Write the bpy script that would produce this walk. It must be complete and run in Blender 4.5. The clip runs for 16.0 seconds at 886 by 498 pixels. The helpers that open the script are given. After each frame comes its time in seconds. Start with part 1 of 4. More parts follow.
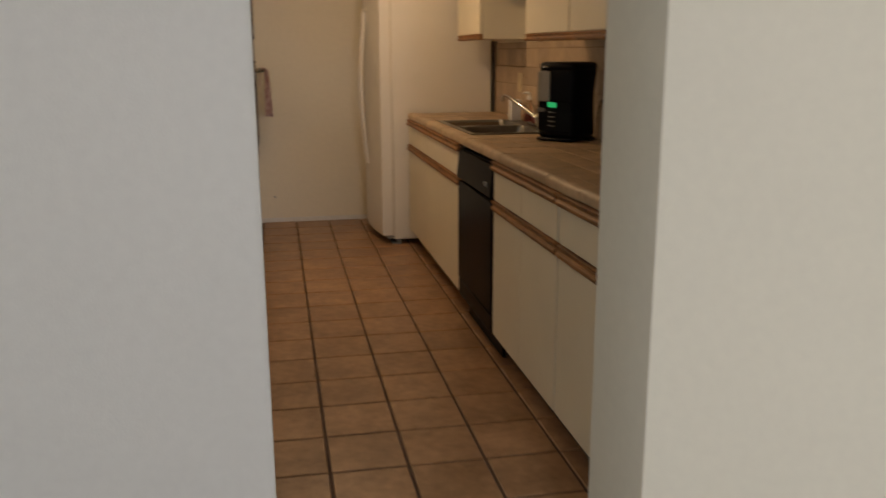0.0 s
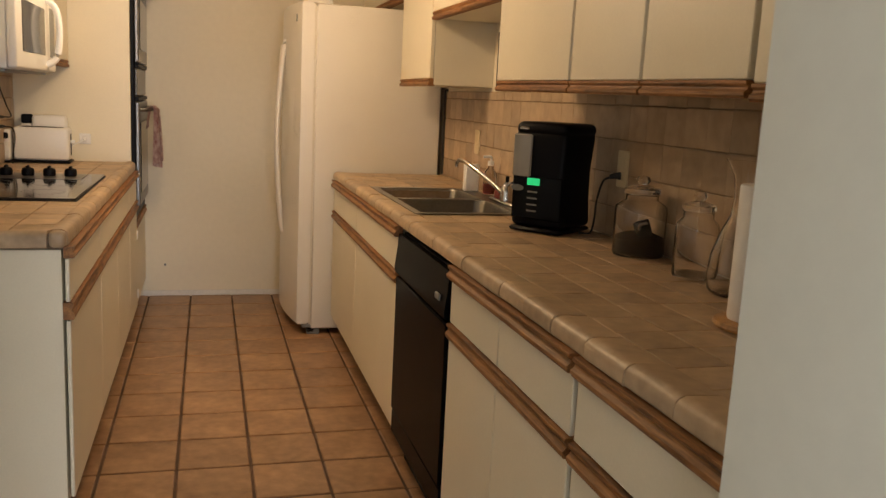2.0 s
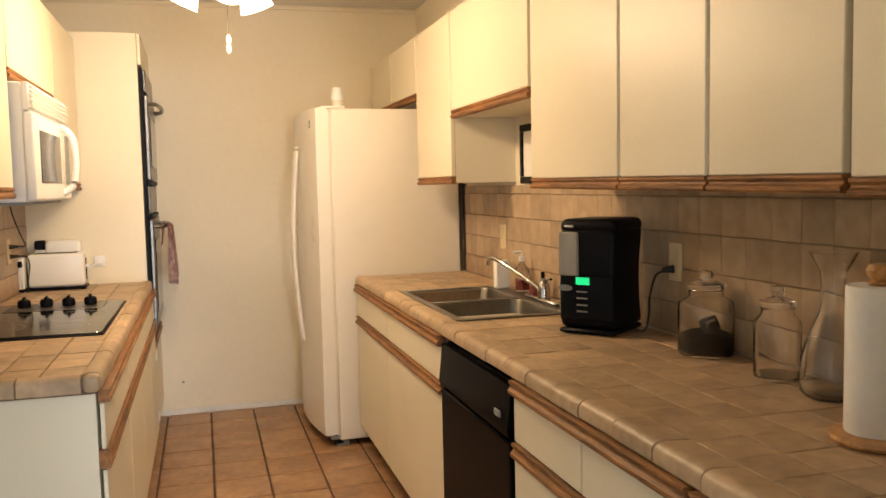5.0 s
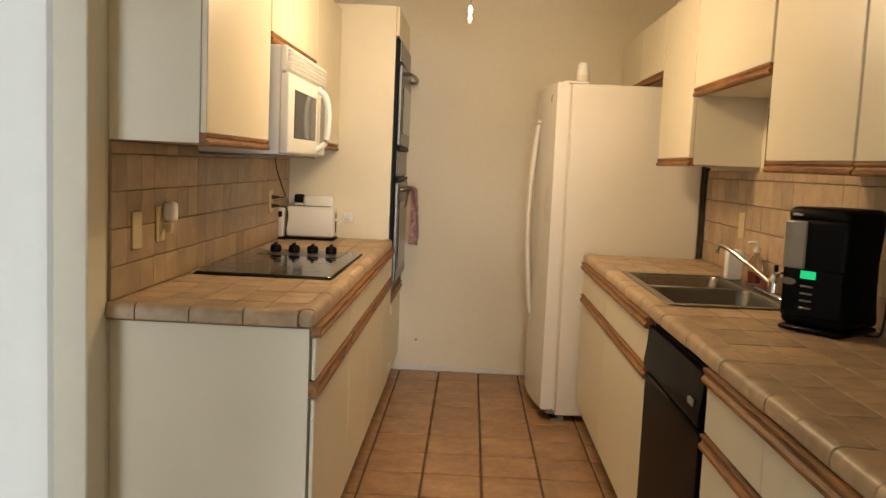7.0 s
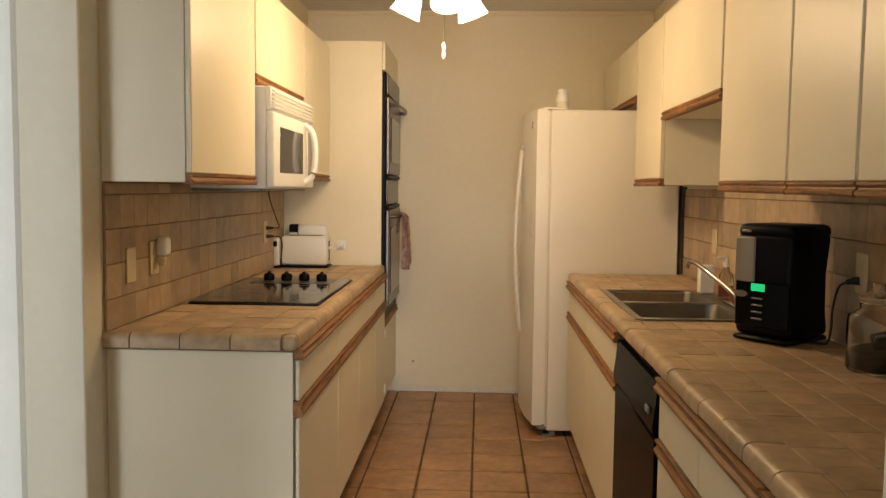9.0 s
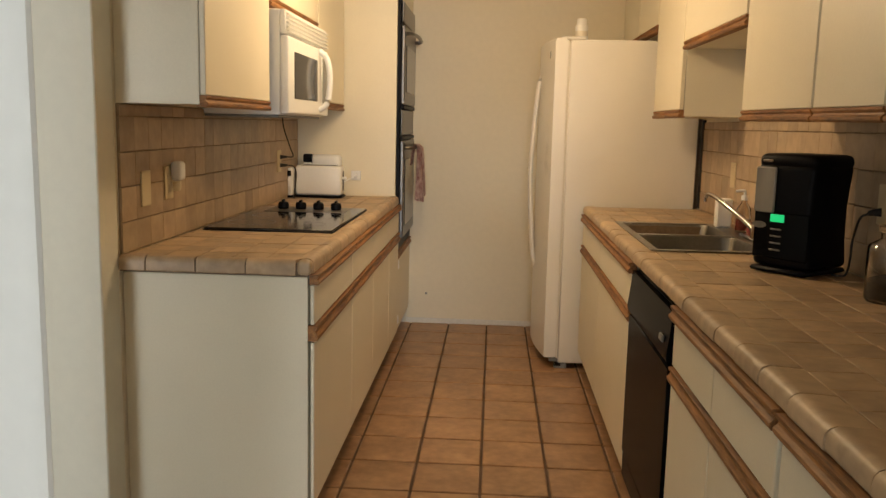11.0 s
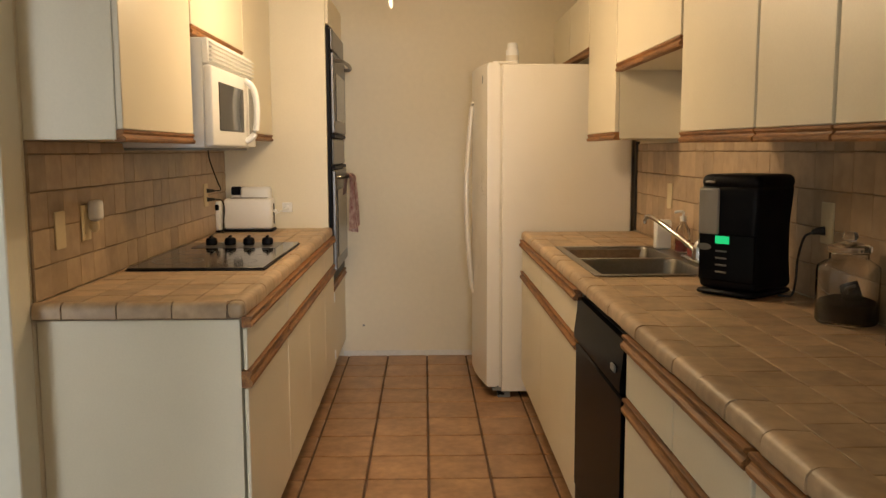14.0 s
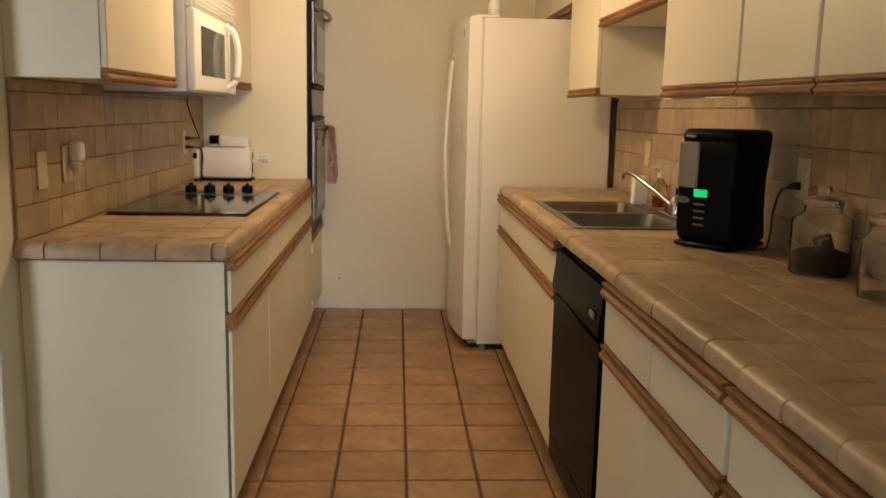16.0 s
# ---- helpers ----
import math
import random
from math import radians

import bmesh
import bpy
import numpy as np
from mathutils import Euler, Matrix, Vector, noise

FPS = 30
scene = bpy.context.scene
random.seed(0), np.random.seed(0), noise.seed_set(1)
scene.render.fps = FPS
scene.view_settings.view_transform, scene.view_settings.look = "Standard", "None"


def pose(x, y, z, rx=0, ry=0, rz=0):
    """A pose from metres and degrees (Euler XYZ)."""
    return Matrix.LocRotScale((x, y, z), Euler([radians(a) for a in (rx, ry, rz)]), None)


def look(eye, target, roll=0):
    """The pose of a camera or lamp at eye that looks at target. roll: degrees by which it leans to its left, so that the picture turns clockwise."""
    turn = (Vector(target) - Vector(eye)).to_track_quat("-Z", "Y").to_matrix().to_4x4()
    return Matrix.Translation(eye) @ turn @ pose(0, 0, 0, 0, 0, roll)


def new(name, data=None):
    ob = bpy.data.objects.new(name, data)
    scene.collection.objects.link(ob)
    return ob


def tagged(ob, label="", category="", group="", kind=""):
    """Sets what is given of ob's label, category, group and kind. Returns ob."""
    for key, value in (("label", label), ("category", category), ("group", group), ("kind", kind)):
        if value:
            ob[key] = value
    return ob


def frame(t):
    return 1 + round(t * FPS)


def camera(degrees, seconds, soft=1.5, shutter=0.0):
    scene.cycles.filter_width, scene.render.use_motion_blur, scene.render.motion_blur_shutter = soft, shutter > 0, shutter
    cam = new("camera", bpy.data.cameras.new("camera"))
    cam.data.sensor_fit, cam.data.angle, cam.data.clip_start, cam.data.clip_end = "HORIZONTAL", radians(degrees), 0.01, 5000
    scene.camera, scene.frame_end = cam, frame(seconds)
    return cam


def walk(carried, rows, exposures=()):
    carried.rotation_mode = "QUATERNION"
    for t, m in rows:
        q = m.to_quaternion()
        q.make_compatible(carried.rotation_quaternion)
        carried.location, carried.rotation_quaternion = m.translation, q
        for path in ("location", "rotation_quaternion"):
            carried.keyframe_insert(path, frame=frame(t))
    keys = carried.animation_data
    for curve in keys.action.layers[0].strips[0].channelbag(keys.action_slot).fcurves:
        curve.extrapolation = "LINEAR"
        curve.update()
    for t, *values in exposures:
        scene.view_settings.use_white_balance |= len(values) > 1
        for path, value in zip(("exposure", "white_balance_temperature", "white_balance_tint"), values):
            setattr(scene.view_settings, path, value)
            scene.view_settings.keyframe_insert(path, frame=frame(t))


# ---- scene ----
cam = camera(55.3, 16.0, soft=1.4, shutter=0.35)
PATH = [
    (0, (0.306, 0.829, 1.314), (0.677, 2.742, 0.862), -0.2),
    (0.5, (0.439, 1.228, 1.321), (0.605, 3.181, 0.922), 2.8),
    (1, (0.491, 1.589, 1.296), (0.902, 3.52, 0.977), 3.4),
    (1.5, (0.502, 1.817, 1.358), (1.065, 3.707, 1.02), 1.5),
    (2, (0.526, 2.013, 1.324), (1.062, 3.909, 0.979), 2.9),
    (2.5, (0.419, 2.074, 1.339), (1.146, 3.899, 0.965), 0.9),
    (3, (0.35, 2.093, 1.345), (1.048, 3.936, 1.006), -0.5),
    (5.5, (0.489, 2.266, 1.392), (0.893, 4.22, 1.255), -0.7),
    (6, (0.566, 2.354, 1.37), (0.648, 4.345, 1.205), -0.4),
    (6.5, (0.57, 2.32, 1.355), (0.526, 4.312, 1.18), 0.1),
    (7, (0.574, 2.154, 1.347), (0.515, 4.143, 1.149), 2.5),
    (7.5, (0.596, 2.042, 1.358), (0.613, 4.034, 1.184), 1.8),
    (8, (0.666, 1.996, 1.372), (0.596, 3.99, 1.23), 1.3),
    (10.5, (0.709, 1.99, 1.358), (0.622, 3.978, 1.161), 0.3),
    (11, (0.69, 2.003, 1.336), (0.577, 3.979, 1.044), 1.3),
    (11.5, (0.575, 2.026, 1.334), (0.716, 4.005, 1.086), 1.0),
    (12, (0.443, 2.001, 1.342), (0.838, 3.941, 1.057), 0.5),
    (12.5, (0.396, 1.944, 1.342), (0.871, 3.866, 1.056), 0.1),
    (13, (0.431, 1.966, 1.344), (0.933, 3.88, 1.052), -0.6),
    (13.5, (0.546, 2.043, 1.35), (0.757, 4.02, 1.136), -0.5),
    (14, (0.667, 2.117, 1.344), (0.71, 4.103, 1.113), -0.2),
    (14.5, (0.707, 2.143, 1.338), (0.783, 4.124, 1.072), -1.6),
    (15, (0.7, 2.154, 1.34), (0.789, 4.135, 1.079), -0.2),
    (15.5, (0.675, 2.141, 1.339), (0.729, 4.125, 1.093), 0.5),
    (16, (0.63, 2.082, 1.31), (0.741, 4.052, 0.987), 1.2),
]
EXPOSURES = [(0.0, -1.03, 6650, 15), (0.9, -1.03, 6600, 15), (1.6, -0.75, 6550, 12), (2.1, -0.22, 6450, 13), (2.5, 0.16, 6300, 12), (3.0, 0.44, 6150, 11), (3.3, 0.44, 6150, 11), (5.4, 0.2, 6300, 11), (6.2, -0.17, 6350, 10), (7.2, -0.13, 6380, 8), (8.1, -0.08, 6450, 8), (10.4, -0.62, 6600, 9), (11.2, -0.22, 6400, 8), (12.0, -0.2, 6400, 8), (12.5, -0.12, 6380, 8), (13.0, -0.1, 6350, 9), (14.0, -0.28, 6400, 9), (16.0, -0.3, 6420, 9)]
walk(cam, [(t, look(eye, target, roll)) for t, eye, target, roll in PATH], EXPOSURES)


# ---- plan, in metres ----
XL, XR = -0.45, 1.80          # side walls of the kitchen
YB = 7.60                     # back wall
ZC = 2.52                     # ceiling
CT = 0.915                    # worktop
DL, DR = 0.265, 1.10          # doorway
YL0, YL1 = 2.768, 2.882         # wall beside the doorway, one side
YR0, YR1 = 2.545, 2.79        # the thicker wall on the other side
HX0, HX1, HY0 = -4.6, 5.0, -5.0   # the room in front
YS = 4.385                    # wall end where the side passage meets the kitchen
PX = -0.75                    # far end of the short wall beside the doorway
WINDOWS = ((-4.3, -1.8, 1.4), (0.4, 2.8, 1.25))   # unseen windows added in the room in front for its daylight, and a lamp strength factor for each

# ---- light ----
world = bpy.data.worlds.new("sky")
world.use_nodes = True
scene.world = world
wn = world.node_tree
sky = wn.nodes.new("ShaderNodeTexSky")
sky.sky_type, sky.sun_disc, sky.sun_elevation, sky.sun_rotation = "NISHITA", False, radians(40), radians(200)
wn.links.new(sky.outputs[0], wn.nodes["Background"].inputs[0])
wn.nodes["Background"].inputs[1].default_value = 0.12


def lamp(name, kind, energy, colour, m, **more):
    data = bpy.data.lights.new(name, kind)
    data.energy, data.color = energy, colour
    for key, value in more.items():
        if key == "size":
            data.size = value
        elif key == "size_y":
            data.shape, data.size_y = "RECTANGLE", value
        elif key == "radius":
            data.shadow_soft_size = value
    ob = new(name, data)
    ob.matrix_world = m
    return ob


WARM, COOL = (1.0, 0.685, 0.375), (0.93, 0.97, 1.0)
FAN = (0.53, 5.50)
WINDOW_W, BULB_W = 105, 15.0
for wx0, wx1, share in WINDOWS:
    mid = (wx0 + wx1) / 2
    lamp("window_light", "AREA", WINDOW_W * share * (wx1 - wx0), COOL, look((mid, HY0 - 0.05, 1.30), (mid, 4.0, 1.30)), size=wx1 - wx0 - 0.05, size_y=1.95)

# ---- materials ----


def material(name, colour, rough=0.5, metal=0.0, vary=0.08, fine=60.0, coarse=4.0, bump=0.05, bump_scale=120.0,
             spec=0.5, per_piece=0.0, stretch=(1, 1, 1), coat=0.0, emit=0.0, transmission=0.0, tint=None, rough_vary=0.1, sheen=0.0):
    m = bpy.data.materials.new(name)
    m.use_nodes = True
    t = m.node_tree
    b = t.nodes["Principled BSDF"]
    b.inputs["Roughness"].default_value = rough
    b.inputs["Metallic"].default_value = metal
    b.inputs["Specular IOR Level"].default_value = spec
    b.inputs["Coat Weight"].default_value = coat
    b.inputs["Transmission Weight"].default_value = transmission
    if emit:
        b.inputs["Emission Color"].default_value = (*colour, 1)
        b.inputs["Emission Strength"].default_value = emit
    co = t.nodes.new("ShaderNodeTexCoord")
    mp = t.nodes.new("ShaderNodeMapping")
    mp.inputs["Scale"].default_value = stretch
    t.links.new(co.outputs["Object"], mp.inputs[0])
    info = t.nodes.new("ShaderNodeObjectInfo")
    if per_piece:
        move = t.nodes.new("ShaderNodeVectorMath")
        move.operation = "SCALE"
        move.inputs[0].default_value = (31, 17, 23)
        t.links.new(info.outputs["Random"], move.inputs["Scale"])
        t.links.new(move.outputs[0], mp.inputs["Location"])
    a = t.nodes.new("ShaderNodeTexNoise")
    a.inputs["Scale"].default_value, a.inputs["Detail"].default_value = fine, 5
    c = t.nodes.new("ShaderNodeTexNoise")
    c.inputs["Scale"].default_value, c.inputs["Detail"].default_value = coarse, 3
    for n in (a, c):
        t.links.new(mp.outputs[0], n.inputs["Vector"])
    mix = t.nodes.new("ShaderNodeMix")
    mix.data_type = "FLOAT"
    mix.inputs["Factor"].default_value = 0.55
    t.links.new(a.outputs["Fac"], mix.inputs["A"])
    t.links.new(c.outputs["Fac"], mix.inputs["B"])
    ramp = t.nodes.new("ShaderNodeValToRGB")
    dark = tuple(max(0.0, v * (1 - vary * 1.5)) for v in (tint or colour))
    light = tuple(min(1.0, v * (1 + vary)) for v in colour)
    ramp.color_ramp.elements[0].position, ramp.color_ramp.elements[1].position = 0.32, 0.68
    ramp.color_ramp.elements[0].color, ramp.color_ramp.elements[1].color = (*dark, 1), (*light, 1)
    t.links.new(mix.outputs["Result"], ramp.inputs[0])
    out = ramp.outputs[0]
    if per_piece:
        hsv = t.nodes.new("ShaderNodeHueSaturation")
        rng = t.nodes.new("ShaderNodeMapRange")
        rng.inputs["To Min"].default_value, rng.inputs["To Max"].default_value = 1 - per_piece, 1 + per_piece
        t.links.new(info.outputs["Random"], rng.inputs["Value"])
        t.links.new(rng.outputs[0], hsv.inputs["Value"])
        t.links.new(out, hsv.inputs["Color"])
        out = hsv.outputs[0]
    t.links.new(out, b.inputs["Base Color"])
    if rough_vary:
        rr = t.nodes.new("ShaderNodeMapRange")
        rr.inputs["To Min"].default_value, rr.inputs["To Max"].default_value = max(0.02, rough * (1 - rough_vary)), min(1, rough * (1 + rough_vary))
        t.links.new(mix.outputs["Result"], rr.inputs["Value"])
        t.links.new(rr.outputs[0], b.inputs["Roughness"])
    if bump:
        d = t.nodes.new("ShaderNodeTexNoise")
        d.inputs["Scale"].default_value, d.inputs["Detail"].default_value = bump_scale, 3
        t.links.new(mp.outputs[0], d.inputs["Vector"])
        bp = t.nodes.new("ShaderNodeBump")
        bp.inputs["Strength"].default_value, bp.inputs["Distance"].default_value = min(1.0, bump * 4), 0.004
        t.links.new(d.outputs["Fac"], bp.inputs["Height"])
        t.links.new(bp.outputs[0], b.inputs["Normal"])
    return m


def clear(name, colour=(1, 1, 1), rough=0.02, ior=1.45):
    m = bpy.data.materials.new(name)
    m.use_nodes = True
    b = m.node_tree.nodes["Principled BSDF"]
    b.inputs["Base Color"].default_value = (*colour, 1)
    b.inputs["Roughness"].default_value, b.inputs["IOR"].default_value = rough, ior
    b.inputs["Transmission Weight"].default_value = 1.0
    return m


HALL = material("white_wall_paint", (0.76, 0.755, 0.71), 0.6, vary=0.03, fine=30, coarse=1.1, bump=0.025, bump_scale=130)
ENDWALL = material("pale_cream_paint", (0.76, 0.725, 0.60), 0.6, vary=0.03, fine=30, coarse=1.1, bump=0.025, bump_scale=130)
WALL = material("cream_wall_paint", (0.78, 0.705, 0.55), 0.6, vary=0.03, fine=30, coarse=1.1, bump=0.025, bump_scale=130)
CEIL = material("ceiling_paint", (0.78, 0.76, 0.72), 0.75, vary=0.03, bump=0.1, bump_scale=90)
CREAM = material("cream_laminate", (0.79, 0.725, 0.56), 0.42, vary=0.03, fine=180, coarse=3, bump=0.012, bump_scale=400)
EDGE = material("edge_banding", (0.74, 0.69, 0.58), 0.5, vary=0.05)
# darkened cream: the shade in gaps between fronts is put into the colour
SHADED_CARCASS = material("shaded_carcass", (0.50, 0.46, 0.37), 0.6, vary=0.06)
OAK = material("oiled_oak", (0.31, 0.142, 0.046), 0.52, vary=0.38, fine=16, coarse=3.5, bump=0.05, bump_scale=40,
               stretch=(14, 1.2, 14), tint=(0.16, 0.066, 0.02), spec=0.35)
FLOOR_TILE = material("terracotta_tile", (0.40, 0.24, 0.13), 0.36, vary=0.2, fine=26, coarse=6, bump=0.05, bump_scale=35,
                      per_piece=0.09, tint=(0.34, 0.185, 0.092), rough_vary=0.25)
FLOOR_GROUT = material("floor_grout", (0.125, 0.077, 0.05), 0.9, vary=0.25, bump=0.2)
COUNTER_TILE = material("worktop_tile", (0.50, 0.365, 0.228), 0.44, vary=0.16, fine=30, coarse=8, bump=0.03, bump_scale=45,
                        per_piece=0.13, tint=(0.42, 0.295, 0.178), rough_vary=0.25, spec=0.45)
SPLASH_TILE = material("splash_tile", (0.43, 0.32, 0.208), 0.38, vary=0.12, fine=22, coarse=7, bump=0.03, bump_scale=40,
                       per_piece=0.15, tint=(0.385, 0.275, 0.175), spec=0.4)
SPLASH_GROUT = material("splash_grout", (0.32, 0.235, 0.152), 0.9, vary=0.2, bump=0.15)
GROUT = material("tile_grout", (0.17, 0.118, 0.074), 0.9, vary=0.2, bump=0.15)
WHITE = material("white_enamel", (0.82, 0.78, 0.70), 0.28, vary=0.02, fine=200, bump=0.02, bump_scale=300, coat=0.2)
PLASTIC = material("white_plastic", (0.82, 0.82, 0.80), 0.35, vary=0.02, bump=0.0)
ALMOND = material("almond_plastic", (0.66, 0.56, 0.36), 0.4, vary=0.04, bump=0.0)
BLACK = material("black_plastic", (0.003, 0.003, 0.0048), 0.45, vary=0.2, bump=0.01, spec=0.12)
GLOSS = material("black_gloss", (0.004, 0.004, 0.005), 0.14, vary=0.1, bump=0.0, spec=0.1)
DARK_GLASS = material("dark_glass", (0.006, 0.006, 0.007), 0.09, vary=0.1, bump=0.0, spec=0.5, rough_vary=0.3)
RUBBER = material("black_rubber", (0.015, 0.015, 0.015), 0.6, vary=0.2)
DISHWASHER = material("black_enamel", (0.004, 0.0045, 0.0055), 0.24, vary=0.15, bump=0.01, spec=0.02)
STEEL = material("brushed_steel", (0.25, 0.24, 0.22), 0.34, 1.0, vary=0.12, fine=90, stretch=(1, 8, 1), bump=0.02, bump_scale=120)
CHROME = material("chrome", (0.52, 0.51, 0.50), 0.12, 1.0, vary=0.03, bump=0.0)
GREYPANEL = material("grey_steel_panel", (0.21, 0.20, 0.19), 0.33, 0.85, vary=0.1, fine=80)
TOWEL_PAPER = material("paper", (0.83, 0.80, 0.75), 0.9, vary=0.03, bump=0.03, bump_scale=140)
PINE = material("varnished_pine", (0.55, 0.29, 0.10), 0.35, vary=0.25, fine=14, stretch=(3, 12, 3), coat=0.3)
COFFEE = material("ground_coffee", (0.005, 0.0035, 0.003), 0.95, vary=0.5, fine=220, bump=0.25, bump_scale=260)
FOIL = material("gold_foil", (0.62, 0.44, 0.14), 0.32, 0.9, vary=0.25, fine=40)
SILVERFOIL = material("pale_foil", (0.42, 0.43, 0.42), 0.38, 0.7, vary=0.12)
BOTTLE = material("dark_green_glass", (0.012, 0.03, 0.014), 0.08, vary=0.2, bump=0.0, coat=0.4)
RED = material("red_soap", (0.28, 0.06, 0.05), 0.2, vary=0.1, bump=0.0)
GREY = material("grey_plastic", (0.22, 0.23, 0.22), 0.4, vary=0.1, bump=0.0)
GREEN_LCD = material("green_display", (0.02, 0.9, 0.30), 0.4, vary=0.1, bump=0.0, emit=0.55)
CLOTH = material("tea_towel", (0.80, 0.70, 0.66), 0.95, vary=0.2, tint=(0.58, 0.16, 0.16), fine=16, coarse=7, bump=0.2, stretch=(1, 9, 3))
SHADE = material("opal_glass", (1.0, 0.93, 0.80), 0.4, vary=0.01, bump=0.0, emit=5.0)
BULB = material("lit_bulb", (1.0, 0.86, 0.66), 0.4, vary=0.0, bump=0.0, emit=14.0)
GLASS = clear("clear_glass")
TANK = material("pale_tank", (0.40, 0.37, 0.32), 0.2, vary=0.3, fine=9, bump=0.0, coat=0.5, stretch=(1, 1, 0.3))
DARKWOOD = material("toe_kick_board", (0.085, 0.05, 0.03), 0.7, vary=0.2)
CAULK = material("white_caulk", (0.75, 0.72, 0.66), 0.6)

# ---- helpers for shapes ----


def box(x0, x1, y0, y1, z0, z1, bevel=0.002, bm=None):
    own = bmesh.new()
    bmesh.ops.create_cube(own, size=1.0)
    x0, x1, y0, y1, z0, z1 = min(x0, x1), max(x0, x1), min(y0, y1), max(y0, y1), min(z0, z1), max(z0, z1)
    for v in own.verts:
        v.co = Vector((x0 + (v.co.x + 0.5) * (x1 - x0), y0 + (v.co.y + 0.5) * (y1 - y0), z0 + (v.co.z + 0.5) * (z1 - z0)))
    bevel = min(bevel, 0.45 * min(x1 - x0, y1 - y0, z1 - z0))
    if bevel > 0:
        bmesh.ops.bevel(own, geom=own.edges[:], offset=bevel, segments=3 if bevel > 0.006 else 1, affect="EDGES", profile=0.5)
    return own if bm is None else join(bm, own)


def join(bm, other):
    me = bpy.data.meshes.new("tmp")
    other.to_mesh(me)
    bm.from_mesh(me)
    bpy.data.meshes.remove(me)
    other.free()
    return bm


def lathe(cx, cy, profile, n=28, bm=None):
    bm = bm or bmesh.new()
    rings = []
    for r, z in profile:
        if r < 1e-5:
            rings.append([bm.verts.new((cx, cy, z))])
        else:
            rings.append([bm.verts.new((cx + r * math.cos(2 * math.pi * k / n), cy + r * math.sin(2 * math.pi * k / n), z)) for k in range(n)])
    for a, b in zip(rings, rings[1:]):
        for k in range(n):
            q = (k + 1) % n
            if len(a) == 1 and len(b) == 1:
                continue
            if len(a) == 1:
                bm.faces.new((a[0], b[q], b[k]))
            elif len(b) == 1:
                bm.faces.new((a[k], a[q], b[0]))
            else:
                bm.faces.new((a[k], a[q], b[q], b[k]))
    bmesh.ops.recalc_face_normals(bm, faces=bm.faces[:])
    return bm


def smooth_path(points, steps=6):
    p = [Vector(q) for q in points]
    p = [2 * p[0] - p[1]] + p + [2 * p[-1] - p[-2]]
    out = []
    for a, b, c, d in zip(p, p[1:], p[2:], p[3:]):
        for k in range(steps):
            t = k / steps
            out.append(0.5 * (2 * b + (c - a) * t + (2 * a - 5 * b + 4 * c - d) * t * t + (3 * b - a - 3 * c + d) * t ** 3))
    out.append(p[-2])
    return out


def tube(points, r, n=10, flat=1.0, bm=None, smooth=True):
    bm = bm or bmesh.new()
    pts = smooth_path(points) if smooth else [Vector(q) for q in points]
    up = Vector((0, 0, 1))
    rings = []
    for k, q in enumerate(pts):
        d = (pts[min(k + 1, len(pts) - 1)] - pts[max(k - 1, 0)]).normalized()
        side = d.cross(up if abs(d.dot(up)) < 0.95 else Vector((1, 0, 0))).normalized()
        nor = side.cross(d).normalized()
        rr = r(k / (len(pts) - 1)) if callable(r) else r
        rings.append([bm.verts.new(q + rr * (math.cos(2 * math.pi * j / n) * side + flat * math.sin(2 * math.pi * j / n) * nor)) for j in range(n)])
    for a, b in zip(rings, rings[1:]):
        for j in range(n):
            bm.faces.new((a[j], a[(j + 1) % n], b[(j + 1) % n], b[j]))
    bm.faces.new(rings[0][::-1])
    bm.faces.new(rings[-1])
    bmesh.ops.recalc_face_normals(bm, faces=bm.faces[:])
    return bm


def extrude(outline, axis, a, b, bm=None):
    """A prism: a closed outline in the two other axes, from a to b along axis."""
    bm = bm or bmesh.new()

    def at(p, w):
        return {"x": (w, p[0], p[1]), "y": (p[0], w, p[1]), "z": (p[0], p[1], w)}[axis]
    lo, hi = [bm.verts.new(at(p, a)) for p in outline], [bm.verts.new(at(p, b)) for p in outline]
    n = len(outline)
    for k in range(n):
        bm.faces.new((lo[k], lo[(k + 1) % n], hi[(k + 1) % n], hi[k]))
    bm.faces.new(lo[::-1])
    bm.faces.new(hi)
    bmesh.ops.recalc_face_normals(bm, faces=bm.faces[:])
    return bm


def thing(name, loc, label, category, group="", kind=""):
    ob = new(name)
    ob.location, ob.empty_display_size = loc, 0.05
    return tagged(ob, label, category, group, kind)


def root_of(ob):
    while ob.parent:
        ob = ob.parent
    return ob


def mesh_of(name, bm, mat, smooth=None):
    me = bpy.data.meshes.new(name)
    bm.to_mesh(me)
    bm.free()
    me.materials.append(mat)
    if smooth is not None:
        me.shade_smooth()
        me.set_sharp_from_angle(angle=radians(smooth))
    return me


def part(name, bm, mat, parent, label="", smooth=40):
    bm.transform(Matrix.Translation(-root_of(parent).location))
    ob = new(name, mesh_of(name, bm, mat, smooth))
    ob.parent = parent
    return tagged(ob, label)


def structure(name, bm, mat, label=""):
    ob = new(name, mesh_of(name, bm, mat, 30))
    return tagged(ob, label or name.replace("_", " "), name.split("_")[0], kind="structure")


def single(name, bm, mat, loc, label, category, group="", smooth=40):
    bm.transform(Matrix.Translation(-Vector(loc)))
    ob = new(name, mesh_of(name, bm, mat, smooth))
    ob.location = loc
    return tagged(ob, label, category, group)


